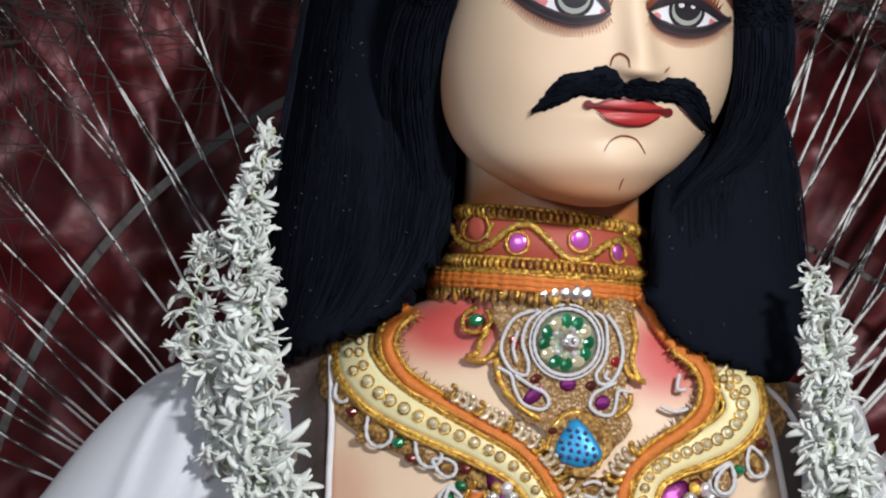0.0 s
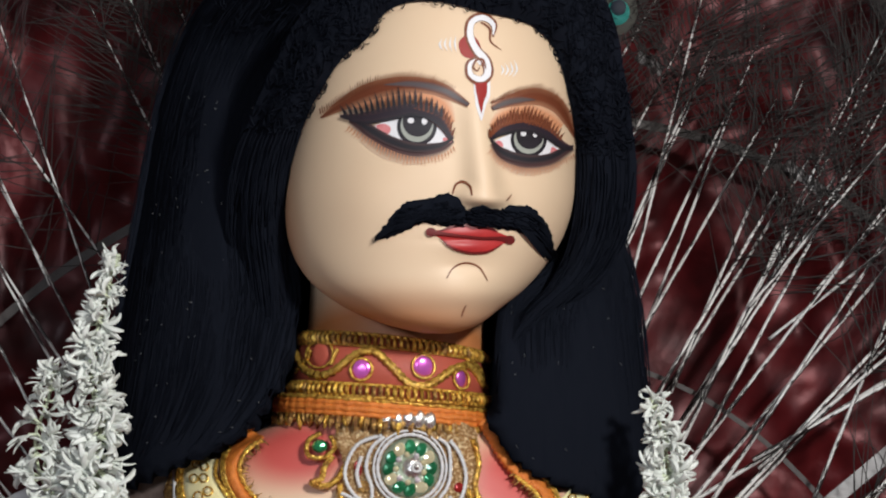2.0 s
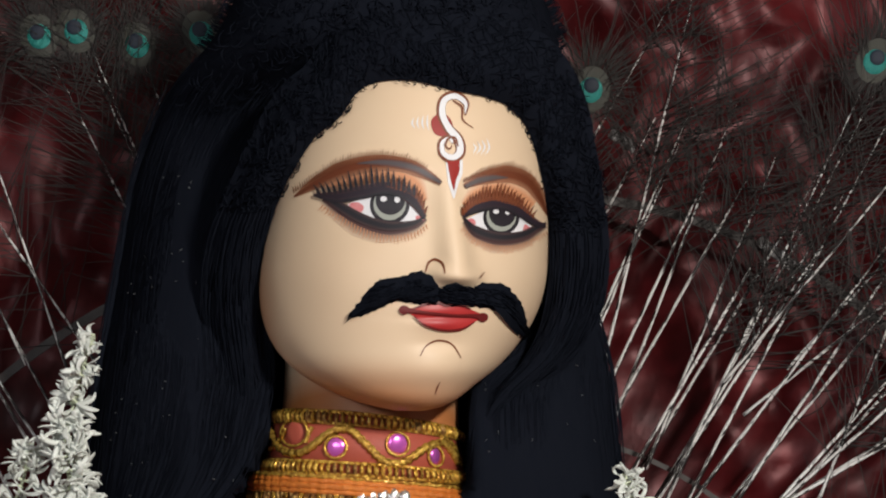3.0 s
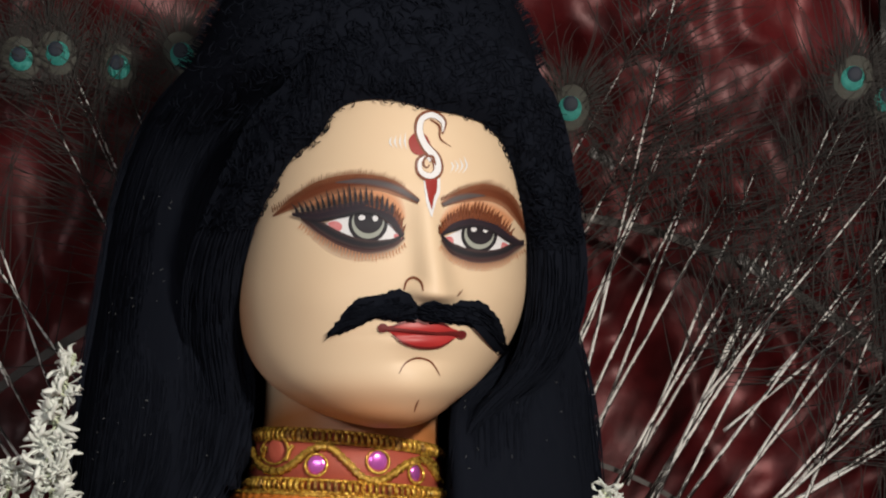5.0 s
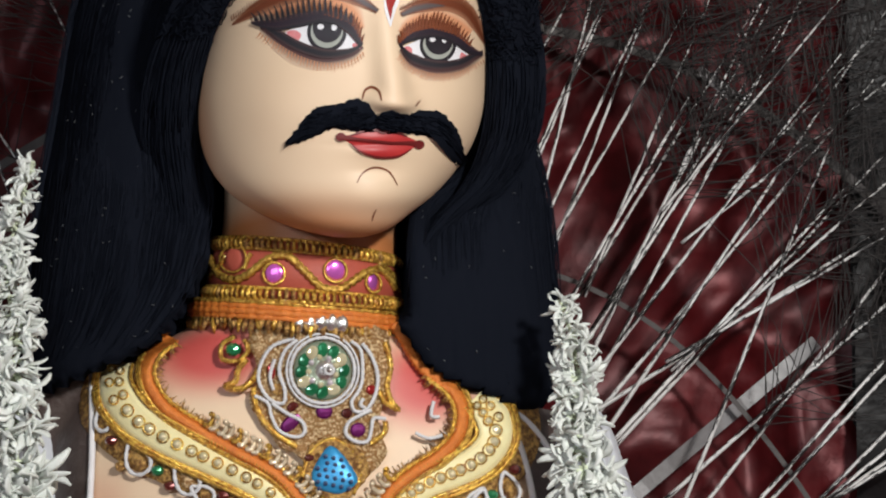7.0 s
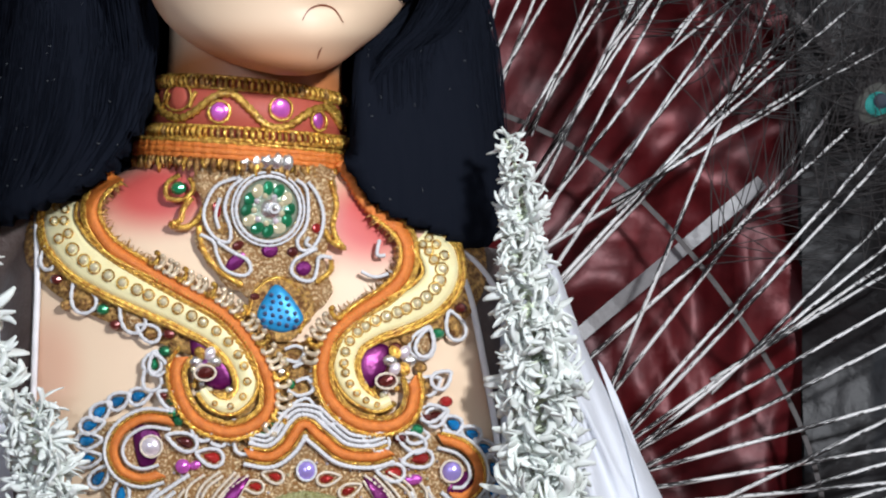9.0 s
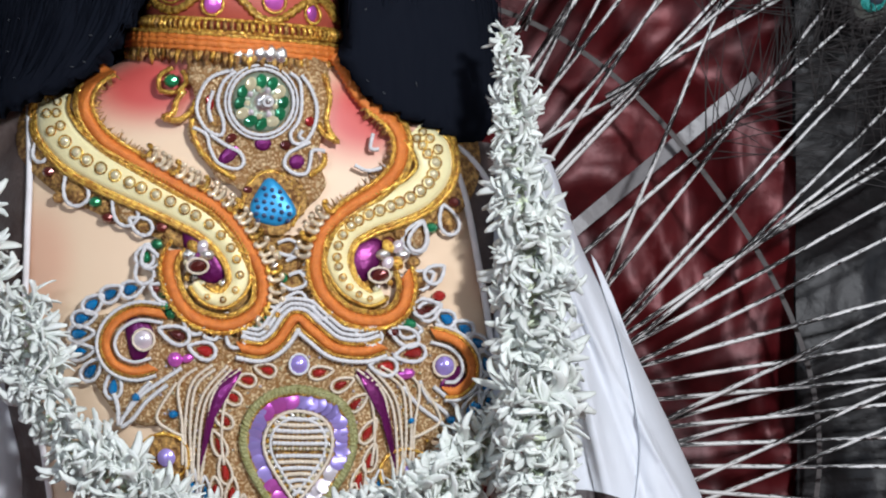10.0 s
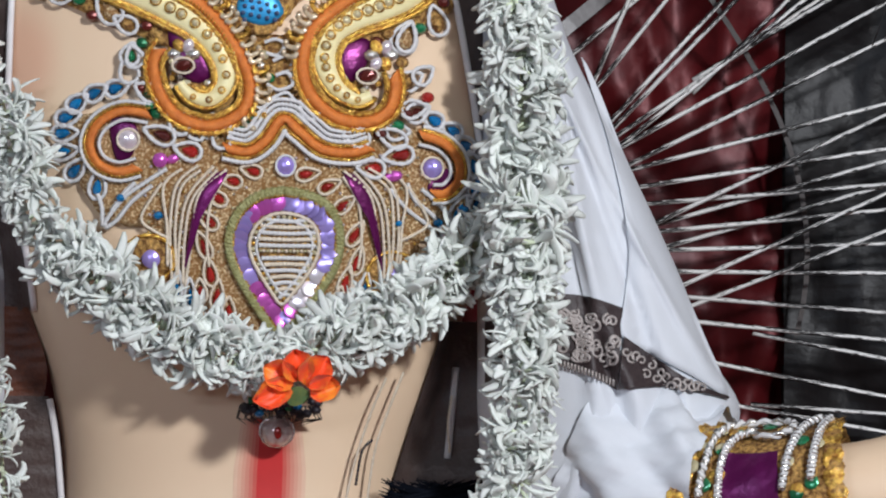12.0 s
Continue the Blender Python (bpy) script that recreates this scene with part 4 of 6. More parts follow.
def strap(sheet, a, b, y, wide, mat, label):
    p, q = at(sheet, *a, y), at(sheet, *b, y)
    side = (q - p).normalized().cross(Vector((0, 1, 0))) * wide
    rows = []
    for i in range(9):
        c = p.lerp(q, i / 8) + Vector((0, 0.004 * math.sin(i), 0))
        rows.append([c - side, c - side + Vector((0, -0.0015, 0)), c + side + Vector((0, -0.0015, 0)), c + side])
    return tagged(new("strap", mesh_of("strap", [(sheet_of(rows, True), mat)], False)), label, "strap")


strap("chest", (1000, 610), (1345, 320), 0.37, 0.0065, TAPE, "pale grey plastic strap crossing behind the feathers")
strap("face", (1300, 395), (1370, 450), 0.34, 0.005, TAPE, "short pale grey strap among the feathers")
strap("face", (1040, 205), (1085, 235), 0.33, 0.005, TAPE, "short pale grey strap among the feathers")


# ---------------------------------------------------------------- clothes
def panel(place, rows_uv, off, n=10):
    """A cloth panel between an inner and an outer line of (u, v)."""
    a, b = path([r[0] for r in rows_uv], 40), path([r[1] for r in rows_uv], 40)
    return sheet_of([[place(*(a[i] + (b[i] - a[i]) * k / n), off + 0.0015 * noise.noise(Vector((i * 0.4, k * 0.5, 2)))) for k in range(n + 1)] for i in range(40)])


def two_sided(geo):
    back = ([p + Vector((0, 0.0015, 0)) for p in geo[0]], [f[::-1] for f in geo[1]])
    return join(geo, back)


vest = thing("vest", "open dark brown gauze vest with white piping on the idol's chest", "vest", on_body(450, 900))
LEFT_EDGE = [(64, 375), (66, 500), (62, 620), (60, 760), (75, 900), (95, 1000), (108, 1090)]
RIGHT_EDGE = [(788, 425), (830, 520), (858, 650), (880, 780), (888, 900), (885, 1050), (890, 1200), (892, 1440)]
part("front_panel", two_sided(panel(on_body, [(p, (p[0] - 150, p[1] + 10)) for p in LEFT_EDGE], 0.004)), BROWN_CLOTH, vest)
part("front_panel", two_sided(panel(on_body, [(p, (p[0] + 120, p[1] + 20)) for p in RIGHT_EDGE], 0.004)), BROWN_CLOTH, vest)
part("lower_panel", two_sided(panel(on_belly, [((62, 545), (-60, 540)), ((95, 640), (-60, 640)), ((92, 705), (-60, 715))], 0.005)), RUST_CLOTH, vest, "rust-brown cloth panel")
part("lower_panel", two_sided(panel(on_belly, [((100, 700), (-60, 700)), ((118, 800), (-60, 800)), ((128, 960), (-60, 960))], 0.006)), BROWN_CLOTH, vest)
part("lower_panel", two_sided(panel(on_belly, [((792, 560), (900, 560)), ((760, 660), (900, 660)), ((720, 790), (900, 800)), ((690, 900), (900, 900))], 0.008)), BROWN_CLOTH, vest)
for line in ([on_body(*p, 0.006) for p in path(LEFT_EDGE, 40)], [on_body(*p, 0.006) for p in path(RIGHT_EDGE[:6], 40)],
             [on_body(*p, 0.006) for p in path([(788, 428), (830, 455), (862, 490), (880, 520)], 16)],
             [on_belly(*p, 0.008) for p in path([(102, 705), (115, 780), (126, 890)], 16)],
             [on_belly(*p, 0.010) for p in path([(812, 640), (806, 720), (800, 800)], 16)]):
    part("piping", tube(line, 0.0028, 6, flat=0.6), PIPING, vest, "white piping")


def sleeve(name, sheet, outline, depth, folds, label):
    """A draped cloth over an arm, with folds that run along it."""
    def wave(u, v, s, w):
        a, b = spline(outline, v)
        x = (u - a) / (b - a)
        h = 0.0
        for cx, slant, wide, high in folds:
            h += high * math.exp(-(((x - cx - slant * (v - outline[0][0]) / 900) / wide) ** 2))
        return s * (h + 0.002 * noise.noise(Vector((u * 0.012, v * 0.006, 3))))
    ob = thing(name, label, "cloth", at(sheet, *(outline[-1][1], outline[-1][0])))
    lo, hi = outline[0][0], outline[-1][0]
    part("drape", loft(sheet, (outline, depth), np.linspace(lo, hi, 70), 120, 2.2, wave), WHITE_CLOTH, ob)
    return ob, lambda u, v, off=0.0: at(sheet, u, v, round_y((outline, depth), u, v, 2.2) - wave(u, v, 1, 0) - off)


RIGHT_SLEEVE = [(-110, 880, 930), (-60, 860, 960), (0, 850, 980), (90, 845, 1012), (260, 845, 1098), (480, 845, 1200), (640, 845, 1265), (720, 845, 1310), (800, 850, 1290), (900, 860, 1230), (1050, 880, 1180)]
RIGHT_DEPTH = [(-110, 0.06, 0.02), (-60, 0.06, 0.045), (90, 0.055, 0.06), (300, 0.05, 0.07), (700, 0.045, 0.085), (1050, 0.05, 0.08)]
shawl, on_sleeve = sleeve("shawl", "belly", RIGHT_SLEEVE, RIGHT_DEPTH, [(0.78, -0.35, 0.035, 0.010), (0.66, 0.1, 0.03, -0.009), (0.5, 0.12, 0.05, 0.009), (0.36, 0.2, 0.03, -0.008), (0.58, 0.45, 0.025, 0.007), (0.9, -0.2, 0.04, -0.005)],
                          "white cotton shawl with brown brocade border over the arm")
LEFT_SLEEVE = [(640, 330, 420), (660, 290, 470), (690, 250, 520), (740, 195, 540), (800, 140, 560), (860, 92, 570), (960, 20, 580), (1200, -80, 590), (1500, -100, 590)]
LEFT_DEPTH = [(640, 0.08, 0.02), (690, 0.08, 0.05), (860, 0.08, 0.075), (1500, 0.08, 0.09)]
sleeve("shawl", "shoulder", LEFT_SLEEVE, LEFT_DEPTH, [(0.4, 0.1, 0.08, 0.006), (0.75, 0.0, 0.1, -0.005), (0.2, 0.3, 0.03, 0.005), (0.55, -0.25, 0.025, -0.005), (0.62, -0.25, 0.03, 0.004)], "white cotton shawl over the idol's shoulder")
BAND = [((985, 522), (975, 645)), ((1040, 525), (1030, 652)), ((1102, 545), (1092, 692))]
band = part("brocade_border", two_sided(panel(on_sleeve, [((858, 560), (858, 680)), ((900, 545), (900, 665)), *BAND], 0.004, 12)), BROCADE, shawl, "brown brocade border with pale scrolls")
band2 = part("brocade_border", two_sided(panel(on_sleeve, [((1104, 595), (1094, 690)), ((1170, 640), (1160, 684)), ((1230, 678), (1220, 690)), ((1292, 702), (1290, 706))], 0.006, 8)), BROCADE, shawl, "brown brocade border with pale scrolls")
part("flap", patch([(1028, 100), (1060, 160), (1100, 262), (1150, 372), (1200, 484), (1250, 600), (1290, 700), (1230, 668), (1165, 634), (1101, 598), (1106, 520), (1112, 440), (1098, 340), (1070, 230)], 0.004, 80, 10, on_sleeve, high=0.0018, centre=(1150, 470)), WHITE_CLOTH, shawl, "folded white cloth edge")
arm_path = path([tuple(p) for p in arm_line], 60)
rows = []
for i in range(0, 24):
    c, d = Vector(arm_path[i]), (Vector(arm_path[i + 1]) - Vector(arm_path[i])).normalized()
    up = (Vector((0, 0, 1)) - d * d.z).normalized()
    out = up.cross(d)
    rows.append([c + (up * math.cos(w) + out * math.sin(w)) * (0.07 - 0.0003 * i + 0.007 * math.sin(5 * w + i * 0.3) + 0.004 * abs(math.sin(6 * w - i * 0.35)) + 0.002 * math.sin(17 * w + i * 0.5)) for w in np.linspace(0, 2 * math.pi, 72, endpoint=False)])
part("lower_sleeve", sheet_of(rows, True), WHITE_CLOTH, shawl, "gathered white sleeve end")
curls = []
for k in range(46):
    u0, v0, h = random.uniform(975, 1088), 0, random.choice((-1, 1))
    v0 = 548 + (u0 - 975) * 0.13 + random.uniform(0, 78)
    turn, big = random.uniform(0, 6.28), random.uniform(7, 15)
    curls.append(tube([on_sleeve(u0 + h * big * (1 - a / 9) * math.cos(a + turn), v0 + big * (1 - a / 9) * math.sin(a + turn), 0.0055) for a in np.linspace(0, 7, 16)], 0.0013, 4))
for k in range(16):
    u0 = 1108 + 9 * k
    v0 = np.interp(u0, [1104, 1230], [645, 684]) + random.uniform(-1, 1) * np.interp(u0, [1104, 1230], [32, 4])
    curls.append(tube([on_sleeve(u0 + (9 - a) * math.cos(a + k), v0 + (9 - a) * math.sin(a + k), 0.0075) for a in np.linspace(0, 6, 12)], 0.0011, 4))
for k in range(18):
    curls.append(tube([on_sleeve(980 + 6.2 * k, 634 + 1.6 * k + (k / 18) ** 2 * 12, 0.0055), on_sleeve(980 + 6.2 * k, 646 + 1.6 * k + (k / 18) ** 2 * 12, 0.0055)], 0.001, 4))
part("brocade_scroll", join(*curls), BROCADE_LINE, band)


# ---------------------------------------------------------------- jewellery
FRONT = (0, -1, 0)


def cord(place, points, r, off, closed=False, n=None, flat=1.0):
    """A cord laid on a surface."""
    n = int((n or max(8, len(points) * 6)) * 1.6)
    radii = [r * (1 + 0.2 * math.sin(2.2 * i)) for i in range(n)]
    return tube([place(u, v, off) for u, v in path(points, n, closed)], radii, 5, closed, flat)


def twisted(place, points, r, off, turns=1.0, n=None):
    """Two plies wound round each other along a line."""
    line = path(points, n or 110)
    out = []
    for ply in (0, math.pi):
        side = shifted(line, [r / UNIT * 0.6 * math.cos(i * turns + ply) for i in range(len(line))])
        out.append(tube([place(*side[i], off + r * 0.6 * math.sin(i * turns + ply)) for i in range(len(line))], r * 0.75, 5))
    return join(*out)


def wrapped(place, points, r, off, pitch=7.0):
    """A padded cord wound with thread: slanted ridges all along it."""
    line = path(points, 60)
    n = int(np.linalg.norm(np.diff(line, axis=0), axis=1).sum() / pitch)
    line = path(points, 2 * n + 1)
    d = np.gradient(line, axis=0)
    d /= np.linalg.norm(d, axis=1)[:, None] + 1e-9
    rows = []
    for i in range(2 * n + 1):
        q = r * (1.0 if i % 2 else 0.74)
        ring = []
        for k in range(9):
            w = math.pi * (k / 8) - 0.0
            side, lift = math.cos(w), math.sin(w)
            p = line[i] + np.array([-d[i][1], d[i][0]]) * side * q / UNIT + d[i] * pitch * 1.0 * side
            ring.append(place(p[0], p[1], off - r * 0.4 + q * lift))
        rows.append(ring)
    v, f = sheet_of(rows)
    return v, [x[::-1] for x in f]


def tear(u, v, long, wide, angle, n=14):
    """A teardrop outline; its tip points up and turns clockwise by angle."""
    c, s = math.cos(radians(angle)), math.sin(radians(angle))
    out = []
    for k in range(n):
        a = 2 * math.pi * (k + 0.5) / n
        x, y = wide / 2 * math.sin(a) * math.sin(a / 2) ** 0.9 * 1.25, -long / 2 * math.cos(a)
        out.append((u + x * c - y * s, v + x * s + y * c))
    return out


def drop_loop(owner, place, u, v, long, wide, angle, gem, off=0.010, cord_mat=None, r=0.0011, name="stone_loop"):
    """A cord loop with a stone inside it."""
    loop = part(name, cord(place, tear(u, v, long, wide, angle), r, off, True, 18), cord_mat or CORD, owner)
    c, s = math.cos(radians(angle)), math.sin(radians(angle))
    if gem:
        part("stone", patch(tear(u - s * long * 0.08, v + c * long * 0.08, long * 0.6, wide * 0.6, angle, 10), off - 0.002, 10, 2, place, high=0.0025), gem, loop, smooth=False)


def stone(owner, place, u, v, ru, rv, mat, off=0.010, high=0.003, angle=0.0, n=10, name="stone", rim=None):
    ob = part(name, dome(place(u, v, off - 0.001), FRONT, ru * UNIT, rv * UNIT, high, n, radians(angle), 2), mat, owner, smooth=name not in ("stone", "bead"))
    if rim:
        part("rim", cord(place, oval(u, v, ru * 1.12, rv * 1.12, 12), 0.0011, off, True, 18), rim, ob)
    return ob


def plate(owner, place, outline, mat, off=0.006, centre=None, wobble=0.0, name="backing", n=90, high=0.002):
    return part(name, patch(outline, off, n, 9, place, high=high, centre=centre, wobble=wobble), mat, owner)


def band_of(line, w0, w1, off, place, bulge=0.0, cols=6):
    """A ribbon between two side shifts of a 2D line, with edges turned down to the ground."""
    a, b = shifted(line, w0), shifted(line, w1)
    rows = []
    for i in range(len(line)):
        row = [place(*a[i], -0.001)]
        row += [place(*(a[i] + (b[i] - a[i]) * k / cols), off + bulge * math.sin(math.pi * k / cols)) for k in range(cols + 1)]
        row.append(place(*b[i], -0.001))
        rows.append(row)
    v, f = sheet_of(rows)
    return v, [q[::-1] for q in f]


# choker round the throat
def on_choker(w, s, off=0.0):
    """w: angle from the right-hand side through the front; s: 0 at the upper edge, 1 at the lower."""
    u = 441 + (162 + 13 * s + off / UNIT) * math.cos(w)
    front = max(0, math.sin(w))
    v = (155 + 0.105 * (u - 441) - 16 * front) * (1 - s) + (254 + 0.06 * (u - 441) - 4 * front) * s
    return at("chest", u, v, 0.047 - (0.079 + 0.006 * s + off) * math.sin(w))


def choker_at(u, v, off=0.0):
    w = math.acos(max(-0.97, min(0.97, (u - 441) / 168)))
    top = 155 + 0.105 * (u - 441) - 16 * math.sin(w)
    low = 254 + 0.06 * (u - 441) - 4 * math.sin(w)
    return on_choker(w, (v - top) / (low - top), off)


choker = thing("choker", "gold foil choker with coral band and pink sequins", "necklace", on_choker(math.pi / 2, 1))
rows = [[on_choker(w, s, o) for w in np.linspace(0, 2 * math.pi, 72, endpoint=False)] for s, o in ((0.02, 0), (0.02, 0.002), (0.98, 0.002), (0.98, 0))]
part("band", sheet_of(rows, True), PINK_CLOTH, choker, "coral cloth band")
for s in (0.01, 0.19, 0.80, 0.99):
    part("edging", tube([on_choker(w, s, 0.003) for w in np.linspace(0, 2 * math.pi, 72, endpoint=False)], 0.0016, 6, True), GOLD, choker)
for s in (0.10, 0.895):
    for k in range(46):
        w = math.pi * (0.02 + 0.96 * k / 45)
        part("bead", tube([on_choker(w, s - 0.085, 0.003), on_choker(w, s, 0.0052), on_choker(w, s + 0.085, 0.003)], random.uniform(0.0016, 0.0023), 5), GOLD if random.random() < 0.75 else BRONZE, choker)
part("ribbon", join(cord(choker_at, [(278, 165), (300, 200), (335, 207), (380, 172), (412, 166), (440, 190), (472, 222), (505, 222), (545, 196), (575, 192), (594, 225)], 0.0036, 0.004, n=60, flat=0.5),
                    cord(choker_at, [(282, 205), (300, 180), (305, 165)], 0.002, 0.004, n=12, flat=0.6), cord(choker_at, [(340, 190), (345, 172), (350, 162)], 0.002, 0.004, n=12, flat=0.6),
                    cord(choker_at, [(570, 180), (590, 195), (600, 230)], 0.002, 0.004, n=14, flat=0.6)), GOLD, choker, "wavy gold foil ribbon")
for u, v, r, mat in ((320, 172, 21, PINK_CLOTH), (391, 198, 17, PINK_SEQUIN), (495, 192, 18, PINK_SEQUIN), (558, 214, 15, PINK_SEQUIN)):
    sq = part("sequin", dome(choker_at(u, v, 0.0025), choker_at(u, v, 1.0) - choker_at(u, v, 0.0), r * UNIT * (0.75 if u > 540 else 0.95), r * UNIT, 0.0015, 14), mat, choker)
    part("rim", cord(choker_at, oval(u, v, r * 1.12 * (0.75 if u > 540 else 0.95), r * 1.15, 12), 0.0012, 0.004, True, 20), GOLD, sq)

# orange collar under the choker, with its hanging centre piece
collar = thing("collar_necklace", "orange braided collar with gold fringe and jewelled medallion", "necklace", on_body(450, 420))


def on_collar(w, s, off=0.0):
    u = 432 + (194 + off / UNIT) * math.cos(w)
    front = max(0, math.sin(w))
    return at("chest", u, 272 + 0.075 * (u - 432) - 6 * front + 26 * s, 0.05 - (0.089 + off) * math.sin(w))


for s, r, mat in ((-0.45, 0.0022, GOLD), (-0.15, 0.0026, ORANGE), (0.2, 0.0034, ORANGE), (0.55, 0.0026, ORANGE)):
    part("braid", tube([on_collar(w, s + 0.03 * math.sin(40 * w), 0.001 * math.sin(60 * w)) for w in np.linspace(0, 2 * math.pi, 160, endpoint=False)], r, 6, True), mat, collar)
part("loop_end", cord(on_body, [(600, 288), (622, 320), (640, 352), (670, 385), (700, 405)], 0.0045, 0.010), ORANGE, collar)
for k in range(52):
    w = math.pi * (0.04 + 0.9 * k / 51)
    p = on_collar(w, 0.7, 0.001)
    q = p + Vector((random.uniform(-0.003, 0.003), random.uniform(-0.004, 0.006), -random.uniform(0.007, 0.015)))
    part("fringe", tube([p, p.lerp(q, 0.5) + Vector((0, -0.002, 0)), q], [0.0022, 0.0026, 0.0005], 5, flat=0.4), BRONZE if k % 3 else GOLD, collar)
plate(collar, on_body, [(345, 305), (420, 285), (540, 285), (592, 310), (590, 400), (575, 460), (590, 520), (545, 565), (500, 602), (455, 585), (435, 525), (395, 500), (345, 425), (362, 380)], GLITTER, 0.008, (480, 420), 2.0)
plate(collar, on_body, [(455, 500), (490, 488), (530, 500), (560, 545), (530, 590), (500, 605), (462, 592), (440, 555)], BRONZE, 0.0105, (500, 545), 1.5)
for k in range(5):
    stone(collar, on_body, 432 + 19 * k, 287 - 4 * math.sin(k * 0.8), 12, 16, SILVER, 0.014, 0.003, name="silver_petal")
medal = part("medallion", patch(oval(475, 370, 52, 53), 0.011, 30, 5, on_body, high=0.002), material("grey_green_glass", (0.34, 0.38, 0.28), 0.2, 0.4, (0.2, 0.26, 0.18), 120, 0.3, 300), collar, "grey-green round medallion")
for r, q in ((57, 0.0016), (64, 0.0011)):
    part("ring", cord(on_body, oval(475, 370, r, r * 1.02, 16), q, 0.013, True, 48), CORD, medal)
for k in range(12):
    a = 2 * math.pi * k / 12
    stone(medal, on_body, 475 + 38 * math.cos(a), 371 + 38 * math.sin(a), 13, 10, (GREEN_GEM, GREEN_GEM, STUD)[k % 3], 0.0138, 0.0014, random.uniform(0, 90))
for k in range(9):
    a = 2 * math.pi * k / 9 + 0.3
    stone(medal, on_body, 475 + 25 * math.cos(a), 371 + 25 * math.sin(a), 6, 6, WHITE_SEQUIN if k % 2 else STUD, 0.0135, 0.003)
part("boss", dome(on_body(480, 370, 0.012), FRONT, 20 * UNIT, 20 * UNIT, 0.004, 16), SILVER, medal, "grey metal boss")
stone(medal, on_body, 487, 369, 7, 7, SILVER, 0.0165, 0.003, rim=CORD)
for line in ([(425, 313), (385, 328), (365, 360), (362, 390), (380, 420), (405, 428), (408, 405), (398, 370), (408, 335), (430, 316)],
             [(525, 318), (543, 335), (546, 380), (540, 405), (527, 425), (533, 442), (552, 440), (568, 415), (573, 380), (562, 345), (545, 322)],
             [(355, 415), (378, 428), (385, 452), (400, 478), (430, 488), (444, 478), (438, 460), (412, 446), (385, 428)],
             [(588, 456), (566, 455), (562, 475), (555, 495), (535, 496), (517, 482), (522, 462), (545, 448), (562, 440)],
             [(390, 350), (382, 380), (388, 405)], [(548, 420), (542, 430), (550, 436)]):
    part("cord_scroll", cord(on_body, line, 0.0017, 0.0125), CORD, collar, "white cord scroll")
for u, v, ru, rv, mat, a in ((384, 371, 7, 14, RED_GEM, 10), (561, 404, 9, 9, RED_GEM, 0), (418, 463, 12, 21, PURPLE, -50), (538, 475, 14, 13, PURPLE, 20), (478, 443, 15, 13, PURPLE, 0),
                              (422, 434, 11, 8, DARK_GEM, 30), (518, 446, 10, 9, DARK_GEM, 0), (452, 525, 9, 7, DARK_GEM, 0), (395, 403, 12, 11, BRONZE, 0)):
    stone(collar, on_body, u, v, ru, rv, mat, 0.0125, 0.0014, a)
for line, r in (([(318, 310), (296, 325), (297, 350), (325, 352), (342, 335), (335, 315)], 0.0022), ([(340, 350), (325, 370), (320, 390), (302, 398), (330, 402), (352, 385), (362, 365)], 0.0028),
                ([(585, 320), (596, 360), (590, 400), (598, 425), (610, 440), (585, 425), (575, 405)], 0.0026), ([(352, 400), (360, 440), (390, 480), (430, 505)], 0.0024),
                ([(560, 500), (585, 480), (586, 460)], 0.0024), ([(440, 560), (455, 515), (488, 492), (520, 505), (545, 545), (530, 590)], 0.0018)):
    part("gold_leaf", cord(on_body, line, r, 0.010), GOLD, collar)
stone(collar, on_body, 316, 333, 14, 12, GREEN_GEM, 0.011, 0.004)
blue = part("blue_drop", patch([(489, 503), (470, 525), (456, 555), (468, 578), (505, 588), (534, 572), (536, 556), (512, 520)], 0.0125, 30, 6, on_body, high=0.003), BLUE_CLOTH, collar, "blue satin drop with dark dots")
for i in range(5):
    for k in range(6):
        u, v = 470 + 14 * i + 3 * (k % 2) - 3, 524 + 12 * k + 3 * i - 5
        if abs(u - 496) < 12 + (v - 505) * 0.45 and v < 580:
            part("dot", dome(on_body(u, v, 0.0155), FRONT, 4.4 * UNIT, 4.4 * UNIT, 0.0006, 6, 0, 1), NAVY, blue)


